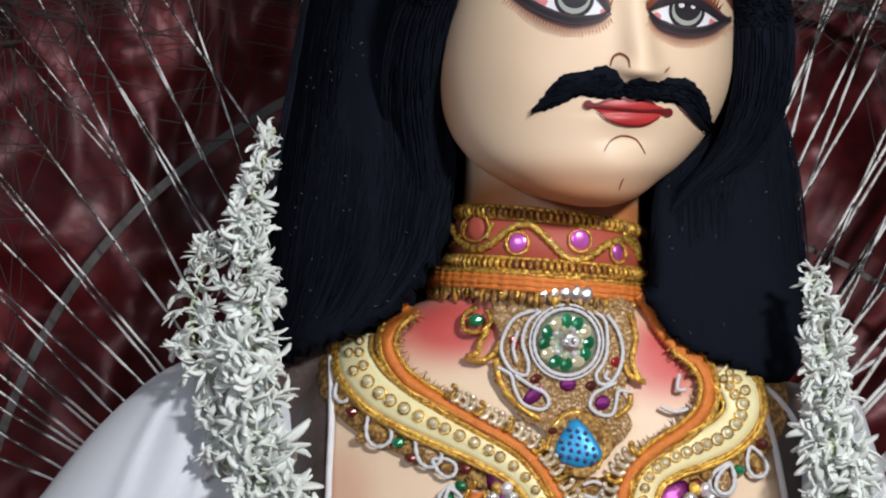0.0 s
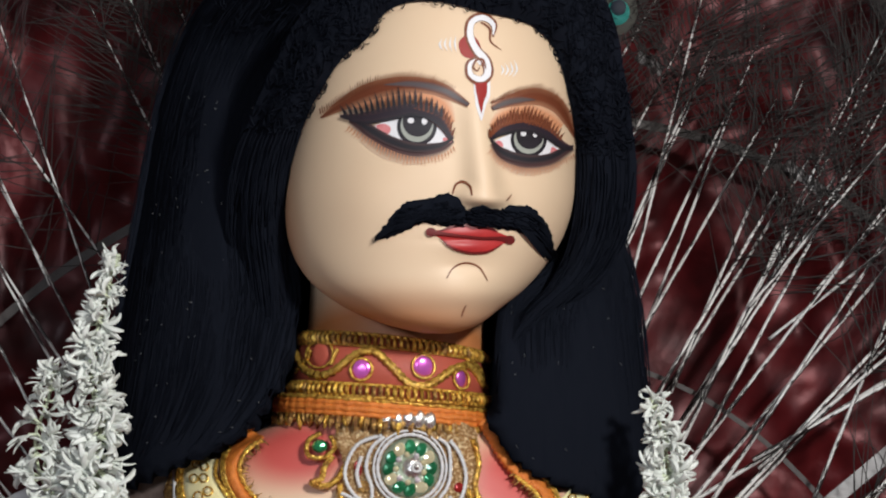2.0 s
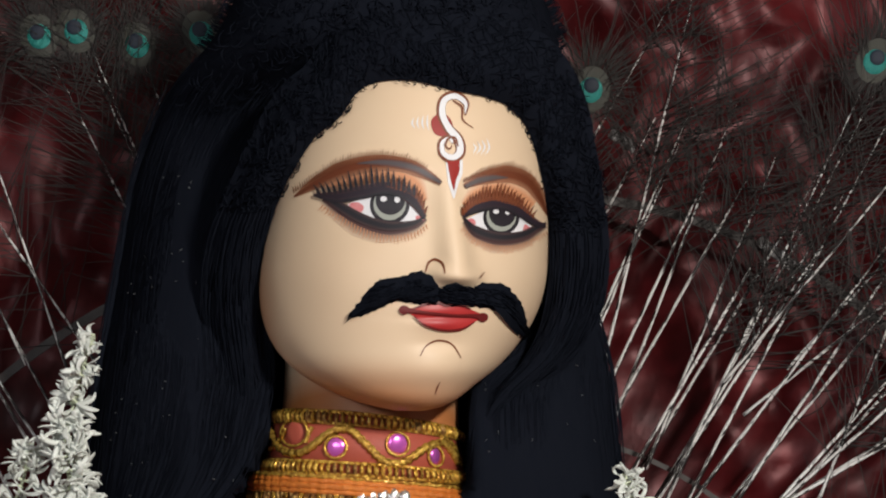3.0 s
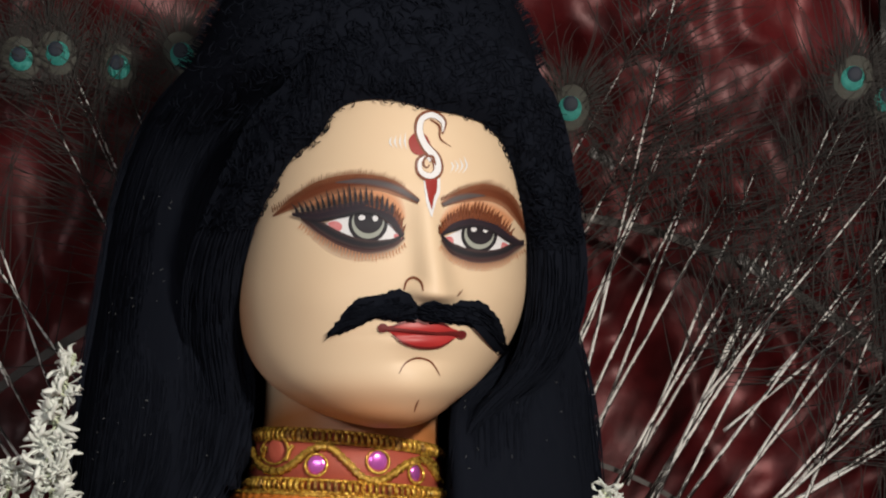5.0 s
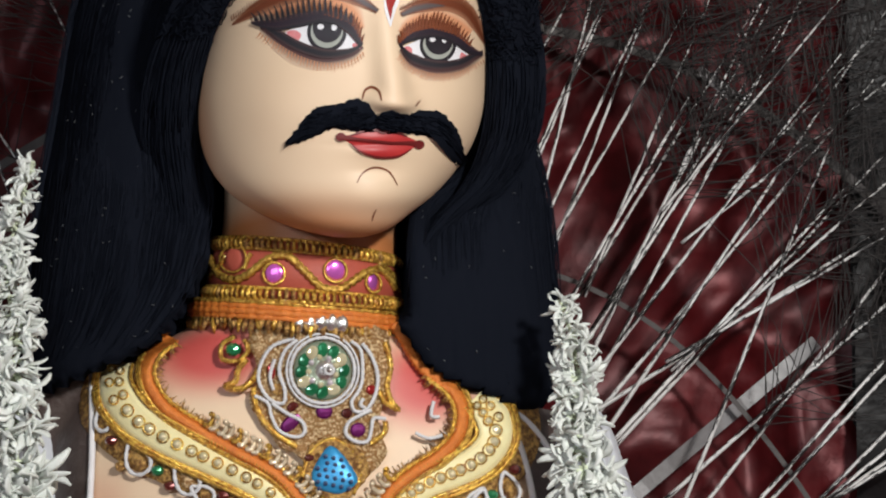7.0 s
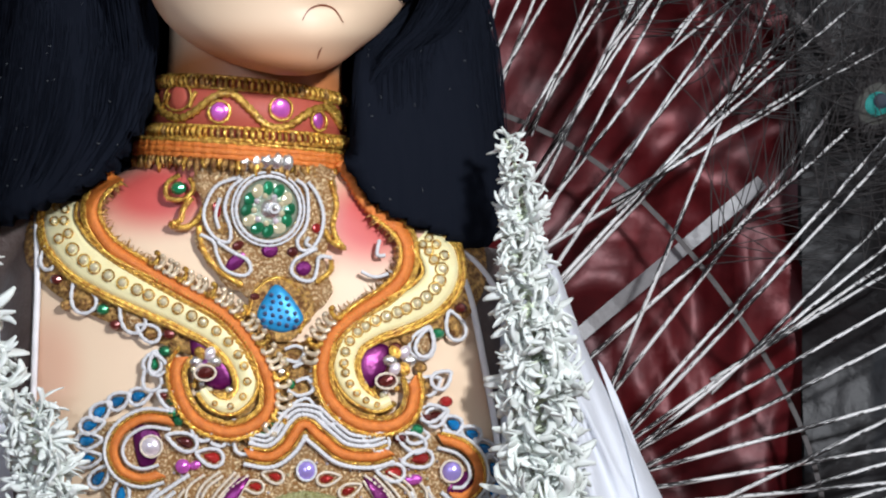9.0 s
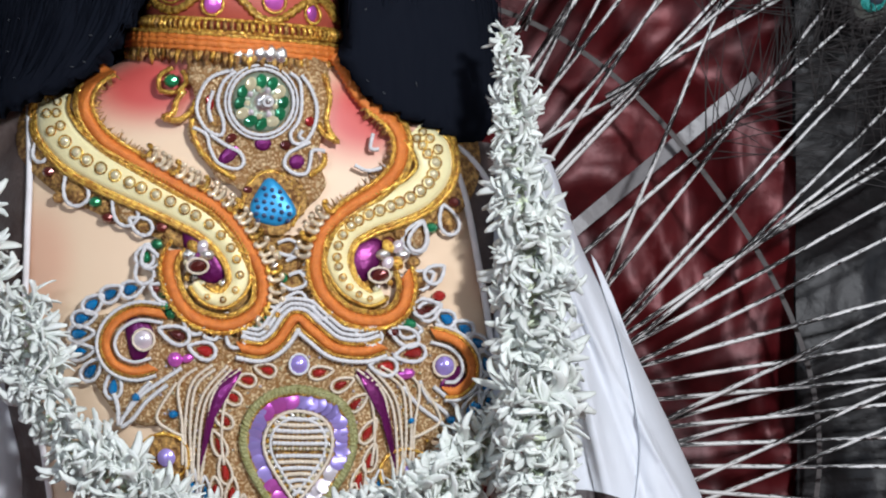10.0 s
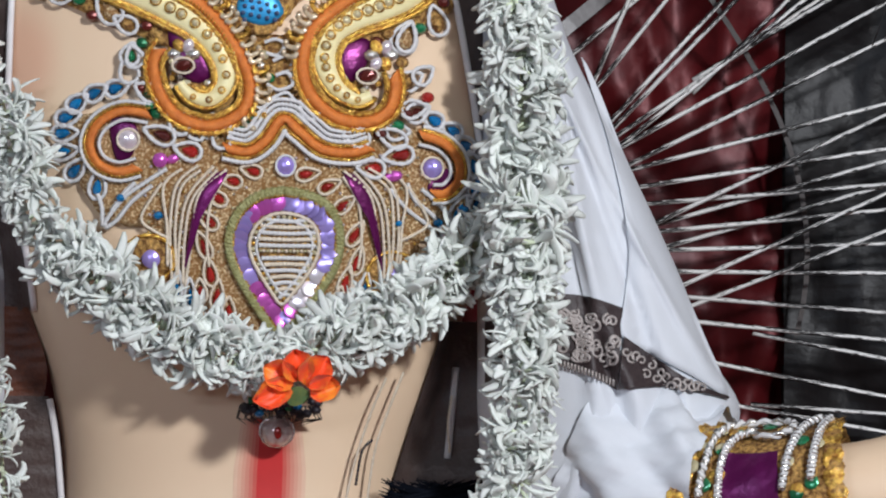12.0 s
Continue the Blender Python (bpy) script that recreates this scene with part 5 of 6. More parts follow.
# the two scrolls of the wide necklace
def scroll(spine, turn, braid_line, edge, coil, label):
    ob = thing("scroll_necklace", label, "necklace", on_body(spine[0][0], spine[0][1]), group="pair of scroll necklaces")
    line = path(spine, 110)
    t = np.linspace(0, 1, 110)
    w = np.interp(t, [0, 0.1, 0.55, 0.8, 1], [22, 30, 25, 17, 9])
    grow = np.interp(t, [0, 0.12, 1], [0.45, 1, 1])
    part("backing", band_of(line, w * turn * -grow * 2.7, w * turn * grow * 1.9, 0.006, on_body) if turn > 0 else band_of(line, w * turn * grow * 1.9, w * turn * -grow * 2.7, 0.006, on_body), BRONZE, ob, "brown and gold backing cloth")
    part("satin_band", band_of(line, -w, w, 0.011, on_body, 0.003), CREAM, ob, "cream satin band")
    for s, r in ((1.15, 0.0022), (1.4, 0.0016)):
        part("gold_edge", wrapped(on_body, [tuple(p) for p in shifted(line, w * s * -turn)[2:-4:3]], r * 1.25, 0.011, 6.0), GOLD, ob)
    part("gold_edge", cord(on_body, shifted(line, w * 1.15 * turn), 0.0016, 0.013, n=130), GOLD, ob)
    bl = path(braid_line, 150)
    part("orange_braid", wrapped(on_body, [tuple(p) for p in bl[::3]], 0.0056, 0.0125), ORANGE, ob)
    for k in (-14, 14):
        part("gold_braid", twisted(on_body, shifted(bl, k), 0.0017, 0.0125, 1.2, 210), GOLD, ob)
    part("gold_edge", cord(on_body, shifted(bl, -18 * turn), 0.0014, 0.012, n=140), GOLD, ob)
    fur = []
    for k in range(230):
        i = int(k / 230 * 149)
        p = bl[i]
        d = (bl[min(149, i + 1)] - bl[max(0, i - 1)])
        d /= np.linalg.norm(d) + 1e-9
        nrm = np.array([-d[1], d[0]]) * turn
        q = p + nrm * random.uniform(20, 34) + d * random.uniform(-10, 10)
        fur.append(tube([on_body(*(p + nrm * 10), 0.011), on_body(*((p + q) / 2 + nrm * 4), 0.013), on_body(*q, 0.007)], [0.0011, 0.0009, 0.0002], 3))
    part("fur_edge", join(*fur), BRONZE, ob, "brown fibre edge")
    cl = shifted(line, 0)
    count = int(len(line) * 0.2)
    for k in range(count):
        i = int(3 + (len(line) - 10) * k / (count - 1))
        for du in ((-0.32, 0.32) if k < 3 else (0.0,)):
            u, v = shifted(line, w * du * (1 if k < 3 else 0))[i]
            r = w[i] * (0.52 if k >= 3 else 0.38)
            st = part("stud", dome(on_body(u, v, 0.0132), FRONT, r * UNIT * 0.6, r * UNIT * 0.6, 0.0026, 10), STUD, ob)
            part("setting", cord(on_body, oval(u, v, r * 0.72, r * 0.72, 10), 0.0008, 0.0142, True, 14), GOLD, st)
    for k in range(coil[2]):
        i = coil[0] + (coil[1] - coil[0]) * k / max(1, coil[2] - 1)
        j = min(148, int(i))
        p, d = bl[j], bl[j + 1] - bl[j]
        d /= np.linalg.norm(d) + 1e-9
        nrm = np.array([-d[1], d[0]]) * turn
        pts = [p + nrm * (12 + 12 * (1 - math.cos(a))) + d * 6 * math.sin(a) for a in np.linspace(-0.6, 3.6, 8)]
        part("coil", tube([on_body(*x, 0.013 + 0.003 * math.sin(n)) for n, x in enumerate(pts)], 0.0022, 5), CHAMPAGNE if k % 4 else GOLD, ob, "pale gold wire loop")
    return ob


S1 = [(112, 352), (104, 385), (112, 418), (145, 458), (200, 492), (270, 525), (335, 556), (392, 592), (430, 640), (438, 688), (412, 718), (378, 712), (358, 690)]
B1 = [(208, 312), (180, 330), (163, 362), (168, 398), (198, 438), (255, 475), (325, 515), (395, 555), (445, 612), (478, 680), (470, 735), (415, 764), (355, 748), (322, 705), (312, 655), (330, 622)]
left_scroll = scroll(S1, -1, B1, 0, (40, 104, 26), "gold and orange scroll necklace with cream studded band")
S2 = [(745, 418), (776, 452), (780, 492), (752, 528), (705, 552), (660, 570), (622, 600), (610, 645), (628, 690), (665, 715), (692, 708)]
B2 = [(668, 372), (705, 402), (723, 440), (716, 485), (682, 522), (632, 555), (590, 595), (572, 650), (585, 705), (628, 745), (682, 755), (722, 735), (735, 695), (728, 662)]
right_scroll = scroll(S2, 1, B2, 0, (62, 80, 7), "gold and orange scroll necklace with cream studded band")
# flowers in the eyes of the scrolls, and the hanging loops along their lower edge
for owner, cu, cv in ((left_scroll, 372, 640), (right_scroll, 680, 650)):
    part("purple_cloth", patch([(cu - 35, cv - 45), (cu, cv - 42), (cu + 35, cv), (cu + 42, cv + 35), (cu + 15, cv + 50), (cu - 20, cv + 25)], 0.007, 30, 5, on_body, high=0.003) if cu < 500 else
         patch([(cu - 50, cv - 20), (cu - 30, cv - 38), (cu + 5, cv - 40), (cu + 10, cv - 10), (cu - 20, cv + 35), (cu - 48, cv + 20)], 0.007, 30, 5, on_body, high=0.003), PURPLE, owner, "purple foil cloth")
    for k in range(6):
        a = 2 * math.pi * k / 6
        u0, v0 = (cu - 8, cv) if cu < 500 else (cu + 28, cv - 12)
        stone(owner, on_body, u0 + 17 * math.cos(a), v0 + 17 * math.sin(a), 13, 10, (SILVER, GOLD, WHITE_SEQUIN)[k % 3], 0.013, 0.003, math.degrees(a) * -1, name="petal")
    u0, v0 = (cu - 8, cv + 20) if cu < 500 else (cu + 5, cv + 24)
    stone(owner, on_body, u0, v0, 17, 12, DARK_GEM, 0.015, 0.004, 20, rim=BEIGE_CORD)
    for k in range(16):
        a = random.uniform(0.2, 3.4) if cu < 500 else random.uniform(-0.2, 2.8)
        r = random.uniform(36, 62)
        stone(owner, on_body, (cu + 8 if cu < 500 else cu) + r * 0.8 * math.cos(a), cv + 8 + r * math.sin(a), 6, 6, (STUD, GOLD, SILVER)[k % 3], 0.010, 0.003, name="bead")
for u, v, ln, wd, a, mat in ((145, 525, 62, 44, -25, BRONZE), (232, 562, 60, 42, -38, GLITTER), (262, 588, 46, 30, -60, BRONZE), (84, 455, 46, 26, 0, None), (272, 640, 40, 34, 15, GREEN_GEM), (268, 672, 40, 34, -30, None)):
    drop_loop(left_scroll, on_body, u, v, ln, wd, a, mat, 0.009, r=0.0017)
for u, v, mat in ((100, 495, DARK_GEM), (182, 548, GREEN_GEM), (205, 575, DARK_GEM), (300, 592, DARK_GEM), (292, 622, GREEN_GEM), (118, 540, BRONZE), (290, 700, DARK_GEM), (318, 745, GREEN_GEM)):
    stone(left_scroll, on_body, u, v, 12, 10, mat, 0.009, 0.004)
for u, v, ln, wd, a, mat in ((750, 605, 60, 46, 20, GLITTER), (805, 575, 56, 34, -20, BRONZE), (762, 680, 44, 34, 60, BRONZE), (775, 735, 44, 34, 60, DARK_GEM), (740, 770, 42, 30, 90, None)):
    drop_loop(right_scroll, on_body, u, v, ln, wd, a, mat, 0.009, r=0.0017)
for u, v, mat in ((700, 615, DARK_GEM), (775, 590, GREEN_GEM), (815, 545, DARK_GEM), (745, 650, BRONZE), (790, 710, RED_GEM), (755, 740, DARK_GEM), (720, 600, BRONZE)):
    stone(right_scroll, on_body, u, v, 12, 10, mat, 0.009, 0.004)
for line in ([(605, 610), (580, 612), (585, 630), (610, 628)], [(520, 650), (545, 640), (560, 655), (545, 670)], [(510, 690), (530, 700), (555, 690), (545, 670), (525, 675)], [(640, 480), (665, 490), (700, 480), (720, 470)],
             [(672, 425), (668, 450), (682, 452)]):
    part("cord_scroll", cord(on_body, line, 0.0017, 0.010), CORD, right_scroll, "white cord scroll")
for k in range(6):
    drop_loop(left_scroll, on_body, 385 + 5 * k + 14 * k, 762 + (18 if k % 2 else 8) - 6 * k, 36, 26, 150 - 20 * k, (DARK_GEM, GREEN_GEM, None)[k % 3], 0.008, r=0.0014)
plate(right_scroll, on_body, [(450, 590), (520, 606), (600, 585), (575, 650), (592, 715), (570, 765), (480, 775), (488, 700), (478, 640)], BRONZE, 0.003, (530, 680), 2.0)
for pts in ([(505, 618), (525, 612), (540, 622), (528, 640), (508, 636)], [(500, 735), (520, 715), (545, 705), (560, 720), (590, 745)], [(470, 752), (495, 742), (512, 720)], [(560, 640), (552, 665), (566, 690)]):
    part("cord_scroll", cord(on_body, pts, 0.0016, 0.009), CORD, right_scroll, "white cord scroll")
for u, v, mat in ((500, 660, SILVER), (515, 680, GREEN_GEM), (560, 735, STUD), (540, 735, DARK_GEM), (505, 640, STUD), (570, 610, DARK_GEM)):
    stone(right_scroll, on_body, u, v, 9, 9, mat, 0.008, 0.003)


# the breastplate with the peacock-eye drop
breast = thing("breastplate", "embroidered breastplate with lilac sequin drop, white cords and coloured stones", "breastplate", on_belly(507, 400))
plate(breast, on_belly, [(190, 195), (260, 190), (350, 240), (430, 230), (505, 185), (580, 235), (660, 245), (740, 225), (800, 250), (850, 320), (820, 420), (745, 420), (760, 500), (700, 545), (620, 560),
                         (560, 590), (505, 640), (450, 590), (390, 550), (300, 505), (262, 470), (270, 400), (235, 400), (185, 380), (125, 280), (130, 225)], GLITTER, 0.006, (507, 390), 2.5, n=140)
drop_line = [(505, 335), (460, 345), (425, 375), (410, 420), (418, 465), (445, 515), (475, 560), (502, 592), (530, 565), (565, 520), (597, 465), (605, 415), (590, 370), (555, 345)]
mid = np.array((507, 440.0))
for s, r, mat in ((0.97, 0.0024, OLIVE), (1.015, 0.0026, OLIVE), (0.92, 0.0014, GOLD)):
    part("braid_rim", twisted(on_belly, [tuple(mid + (np.array(p) - mid) * s) for p in drop_line + drop_line[:1]], r, 0.011, 1.8, 170), mat, breast, "olive braid round the drop")
part("drop_ground", patch([tuple(mid + (np.array(p) - mid) * 0.9) for p in drop_line], 0.008, 60, 6, on_belly, high=0.002), BRONZE, breast)
seq = path([tuple(mid + (np.array(p) - mid) * 0.81) for p in drop_line], 46, True)
for k, (u, v) in enumerate(seq):
    right = u > 500
    mat = LILAC_SEQUIN if right and v < 480 else WHITE_SEQUIN if right and v < 540 else PINK_SEQUIN if (k % 3 or not right) and (v < 385 or v > 500) else LILAC_SEQUIN
    q = seq[(k + 1) % 46] - seq[k]
    q /= np.linalg.norm(q)
    d = Vector((q[0] * 0.3 + rnd.uniform(-0.25, 0.25), -1, -q[1] * 0.3 + rnd.uniform(-0.25, 0.25)))
    part("sequin", dome(on_belly(u, v, 0.0095 + 0.001 * (k % 2)), d, 16 * UNIT, 16 * UNIT, 0.0007, 14, 0, 2), mat, breast)
inner = [tuple(mid + (np.array(p) - mid) * 0.62) for p in drop_line]
part("inner_cord", cord(on_belly, inner, 0.0016, 0.012, True, 70), BEIGE_CORD, breast)
part("inner_cord", cord(on_belly, [tuple(mid + (np.array(p) - mid) * 0.5) for p in drop_line], 0.0013, 0.012, True, 60), CORD, breast)
for k in range(40):
    u, v = path(inner, 40, True)[k]
    stone(breast, on_belly, *(mid + (np.array((u, v)) - mid) * 0.9), 4.5, 4.5, (STUD, SILVER, GOLD)[k % 3], 0.012, 0.002, n=7, name="bead")
for k in range(13):
    v = 385 + 11.5 * k
    half = np.interp(v, [380, 400, 440, 480, 520, 540], [34, 50, 50, 34, 14, 5])
    sag = 7 * (k - 5) / 8
    if k == 5:
        for i in range(15):
            stone(breast, on_belly, 465 + 6.6 * i, 441, 3.6, 3.6, (STUD, BEIGE_CORD)[i % 2], 0.0125, 0.003, n=7, name="bead")
        continue
    part("rib_cord", cord(on_belly, [(512 - half, v), (512 - half * 0.5, v - sag * 0.7), (512, v - sag), (512 + half * 0.5, v - sag * 0.7), (512 + half, v)], 0.0019, 0.0115, n=22), BEIGE_CORD if k % 2 else CORD, breast, "ribbed beige cord")
# wavy orange crest above the drop
crest = [(400, 262), (440, 268), (470, 250), (500, 212), (530, 232), (570, 262), (620, 268), (655, 258)]
part("orange_braid", wrapped(on_belly, crest, 0.0046, 0.0115), ORANGE, breast)
for k in (-12, 12):
    part("gold_braid", twisted(on_belly, shifted(path(crest, 90), k), 0.0014, 0.0115, 1.2, 110), GOLD, breast)
for s, r in ((-19, 0.0020), (-28, 0.0018), (-37, 0.0018), (19, 0.0020)):
    part("cord_line", cord(on_belly, [tuple(p) for p in shifted(path(crest, 30), s)], r, 0.012, n=70), CORD, breast, "white cord")
stone(breast, on_belly, 507, 292, 15, 16, LILAC_SEQUIN, 0.012, 0.003, n=16, name="sequin", rim=CORD)
# side curls in orange braid, with purple ground and a bright sequin
curl_l = [(268, 205), (220, 200), (180, 222), (165, 258), (180, 292), (215, 306), (250, 298)]
curl_r = [(742, 236), (780, 248), (806, 275), (810, 310), (790, 335), (765, 338)]
for line, cu, cv, mat in ((curl_l, 232, 250, WHITE_SEQUIN), (curl_r, 763, 293, LILAC_SEQUIN)):
    t = -1 if cu < 500 else 1
    part("orange_braid", wrapped(on_belly, line, 0.0044, 0.0115), ORANGE, breast)
    part("gold_braid", twisted(on_belly, shifted(path(line, 80), -10 * t), 0.0014, 0.0115, 1.2, 90), GOLD, breast)
    for s in (16, -16):
        part("cord_line", cord(on_belly, [tuple(p) for p in shifted(path(line, 24), s)], 0.0016, 0.0115, n=60), CORD, breast, "white cord")
    part("purple_cloth", patch([(cu - 32, cv - 30), (cu, cv - 36), (cu + 18, cv - 10), (cu + 5, cv + 30), (cu - 20, cv + 36)] if t < 0 else
                               [(cu + 5, cv + 12), (cu + 30, cv), (cu + 36, cv + 25), (cu + 10, cv + 42), (cu - 8, cv + 35)], 0.0085, 30, 4, on_belly, high=0.002), PURPLE, breast, "purple foil cloth")
    stone(breast, on_belly, cu, cv, 17, 17, mat, 0.012, 0.003, n=16, name="sequin", rim=BEIGE_CORD)
stone(breast, on_belly, 288, 285, 13, 13, PINK_SEQUIN, 0.013, 0.003, n=14, name="sequin")
stone(breast, on_belly, 310, 283, 12, 8, PINK_SEQUIN, 0.011, 0.003, 20)
stone(breast, on_belly, 695, 308, 17, 10, PINK_SEQUIN, 0.011, 0.003, 10)
# rows of blue stones in white loops round the outer edge of the curls
for u, v, a, ln in ((212, 160, 70, 44), (175, 168, 60, 44), (143, 186, 50, 44), (127, 212, 75, 46), (122, 240, 85, 48), (122, 272, 80, 50), (142, 302, 40, 50), (180, 328, 5, 54),
                    (762, 208, -60, 40), (795, 226, -60, 40), (818, 250, -50, 42), (836, 285, -25, 50), (842, 320, 20, 50), (845, 350, 10, 60), (813, 364, 20, 58)):
    drop_loop(breast, on_belly, u, v, ln, 30, a, BLUE_GEM, 0.008, r=0.0017)
for u, v, ru in ((220, 352, 9), (286, 382, 9), (706, 390, 7), (775, 388, 9), (820, 365, 9)):
    stone(breast, on_belly, u, v, ru, ru * 0.9, BLUE_GEM, 0.011, 0.004)
# loops of dark stones between scrolls and breastplate
for u, v, a, ln, mat in ((262, 165, -60, 46, GREEN_GEM), (318, 220, -50, 46, DARK_GEM), (395, 242, 0, 44, None), (352, 232, 30, 34, DARK_GEM), (285, 240, -70, 58, DARK_GEM), (335, 268, -75, 50, RED_GEM),
                         (450, 205, 60, 44, GREEN_GEM), (545, 190, -40, 44, None), (628, 240, -70, 50, None), (690, 240, -65, 58, None), (702, 272, -100, 56, RED_GEM), (655, 295, -85, 50, RED_GEM),
                         (240, 105, -20, 40, None), (715, 65, 15, 54, GLITTER), (745, 130, 50, 40, None), (730, 190, 80, 46, None)):
    drop_loop(breast, on_belly, u, v, ln, 32, a, mat, 0.011, r=0.0018)
for u, v, mat in ((405, 215, GREEN_GEM), (430, 222, GREEN_GEM), (300, 195, DARK_GEM), (270, 190, GREEN_GEM), (580, 215, DARK_GEM), (670, 235, DARK_GEM), (700, 220, GREEN_GEM), (350, 225, DARK_GEM)):
    stone(breast, on_belly, u, v, 13, 10, mat, 0.010, 0.004)
# red stones in beige loops that fan out round the drop
for u, v, a, ln in ((412, 320, -80, 40), (447, 302, -75, 40), (385, 348, -60, 48), (372, 388, -50, 48), (366, 432, -25, 54), (378, 478, -12, 54), (362, 512, -5, 44), (392, 518, 5, 54), (412, 545, 0, 48),
                    (547, 306, 80, 44), (585, 326, 65, 44), (612, 358, 50, 46), (632, 408, 30, 52), (636, 455, 15, 54), (616, 492, 15, 58), (604, 525, 10, 50), (632, 522, 5, 54), (582, 552, 10, 48)):
    drop_loop(breast, on_belly, u, v, ln, 24, a, RED_GEM, 0.010, BEIGE_CORD, 0.0013)
for u, v, a in ((345, 520, -5), (320, 505, 5), (650, 505, 5)):
    drop_loop(breast, on_belly, u, v, 62, 22, a, BLUE_GEM, 0.010, r=0.0013)
# long beige cords and purple leaves at both sides of the drop
for t, c in ((-1, 507), (1, 507)):
    k = lambda d: c + t * d
    lean = 0 if t < 0 else 8
    for pts in ([(k(150 - lean), 298), (k(185), 330), (k(195), 400), (k(192), 470), (k(190), 500)], [(k(122), 298), (k(165), 350), (k(178), 420), (k(180), 500)], [(k(102), 300), (k(150), 345), (k(160), 420), (k(172), 505)],
                [(k(180), 300), (k(212), 330), (k(205), 400), (k(203), 470)], [(k(215), 325), (k(250), 385), (k(225), 410), (k(202), 420)], [(k(100), 310), (k(128), 355), (k(135), 420), (k(130), 470)]):
        for k2 in ((-4.5, 4.5) if pts[0][1] < 299 else (0,)):
            part("cord_line", cord(on_belly, [tuple(p) for p in shifted(path(pts, 14), k2)], 0.0014, 0.0105, n=40), BEIGE_CORD, breast, "beige cord")
    part("purple_leaf", patch([(k(100), 300), (k(135), 318), (k(158), 370), (k(170), 440), (k(173), 478), (k(158), 430), (k(140), 365), (k(116), 332)], 0.0112, 40, 3, on_belly, high=0.002, centre=(k(146), 385)), PURPLE, breast, "purple foil leaf")
    for q in range(26):
        stone(breast, on_belly, k(186 + 10 * math.sin(q * 0.7) - (0 if q > 8 else 3 * (8 - q))), 310 + 7.5 * q, 3, 3, (STUD, GOLD, SILVER)[q % 3], 0.010, 0.002, n=6, name="bead")
for pts in ([(300, 300), (262, 325), (228, 350), (200, 385), (190, 402), (188, 370), (180, 345)], [(275, 330), (240, 358), (215, 390), (195, 405)], [(690, 330), (720, 365), (765, 400), (790, 440), (800, 390), (780, 360), (745, 330)],
            [(245, 325), (225, 345), (205, 375)], [(720, 320), (735, 350), (770, 380), (785, 420)]):
    part("cord_line", cord(on_belly, pts, 0.0019, 0.0095, n=40), CORD, breast, "white cord")
for u, v in ((275, 458), (703, 482)):
    part("lobe", patch(oval(u - 5, v, 46, 42), 0.008, 30, 4, on_belly, high=0.002), BRONZE, breast, "brown-gold lobe")
    part("lobe_rim", cord(on_belly, oval(u - 5, v, 46, 42, 12), 0.0017, 0.010, True, 30), GOLD, breast)
    stone(breast, on_belly, u, v, 16, 16, LILAC_SEQUIN, 0.012, 0.002, n=16, name="sequin")
rng = random.Random(3)
for k in range(230):
    u, v = rng.uniform(260, 760), rng.uniform(270, 500)
    if ((u - 507) / 105) ** 2 + ((v - 440) / 130) ** 2 > 1:
        stone(breast, on_belly, u, v, 3.2, 3.2, rng.choice((STUD, GOLD, SILVER, WHITE_SEQUIN)), 0.009, 0.002, n=6, name="bead")


# ---------------------------------------------------------------- garlands
def petal_tube(rnd, long, wide):
    """One narrow strap petal from the origin that leaves near +z and curls over."""
    a, lean, curl = rnd.uniform(0, 6.28), rnd.uniform(0.05, 0.5), rnd.uniform(0.6, 2.7)
    pts, at_now = [], Vector((0, 0, 0))
    for i in range(8):
        w = lean + curl * (i / 7) ** 1.3
        pts.append(at_now.copy())
        at_now += Vector((math.sin(w) * math.cos(a), math.sin(w) * math.sin(a), math.cos(w))) * long / 7
    return tube(pts, [wide * k for k in (0.5, 0.6, 0.85, 1.1, 1.2, 1.1, 0.85, 0.4)], 6, flat=0.34)


def flower_mesh(seed):
    rnd = random.Random(seed)
    stem = tube([(0, 0, -0.006), (0, 0, 0.004)], [0.0012, 0.0022], 5)
    petals = join(*[petal_tube(rnd, rnd.uniform(0.022, 0.036), rnd.uniform(0.0024, 0.0038)) for _ in range(4)])
    return mesh_of("flower", [(petals, PETAL), (stem, PETAL_GREEN)])


FLOWERS = [flower_mesh(50 + k) for k in range(16)]


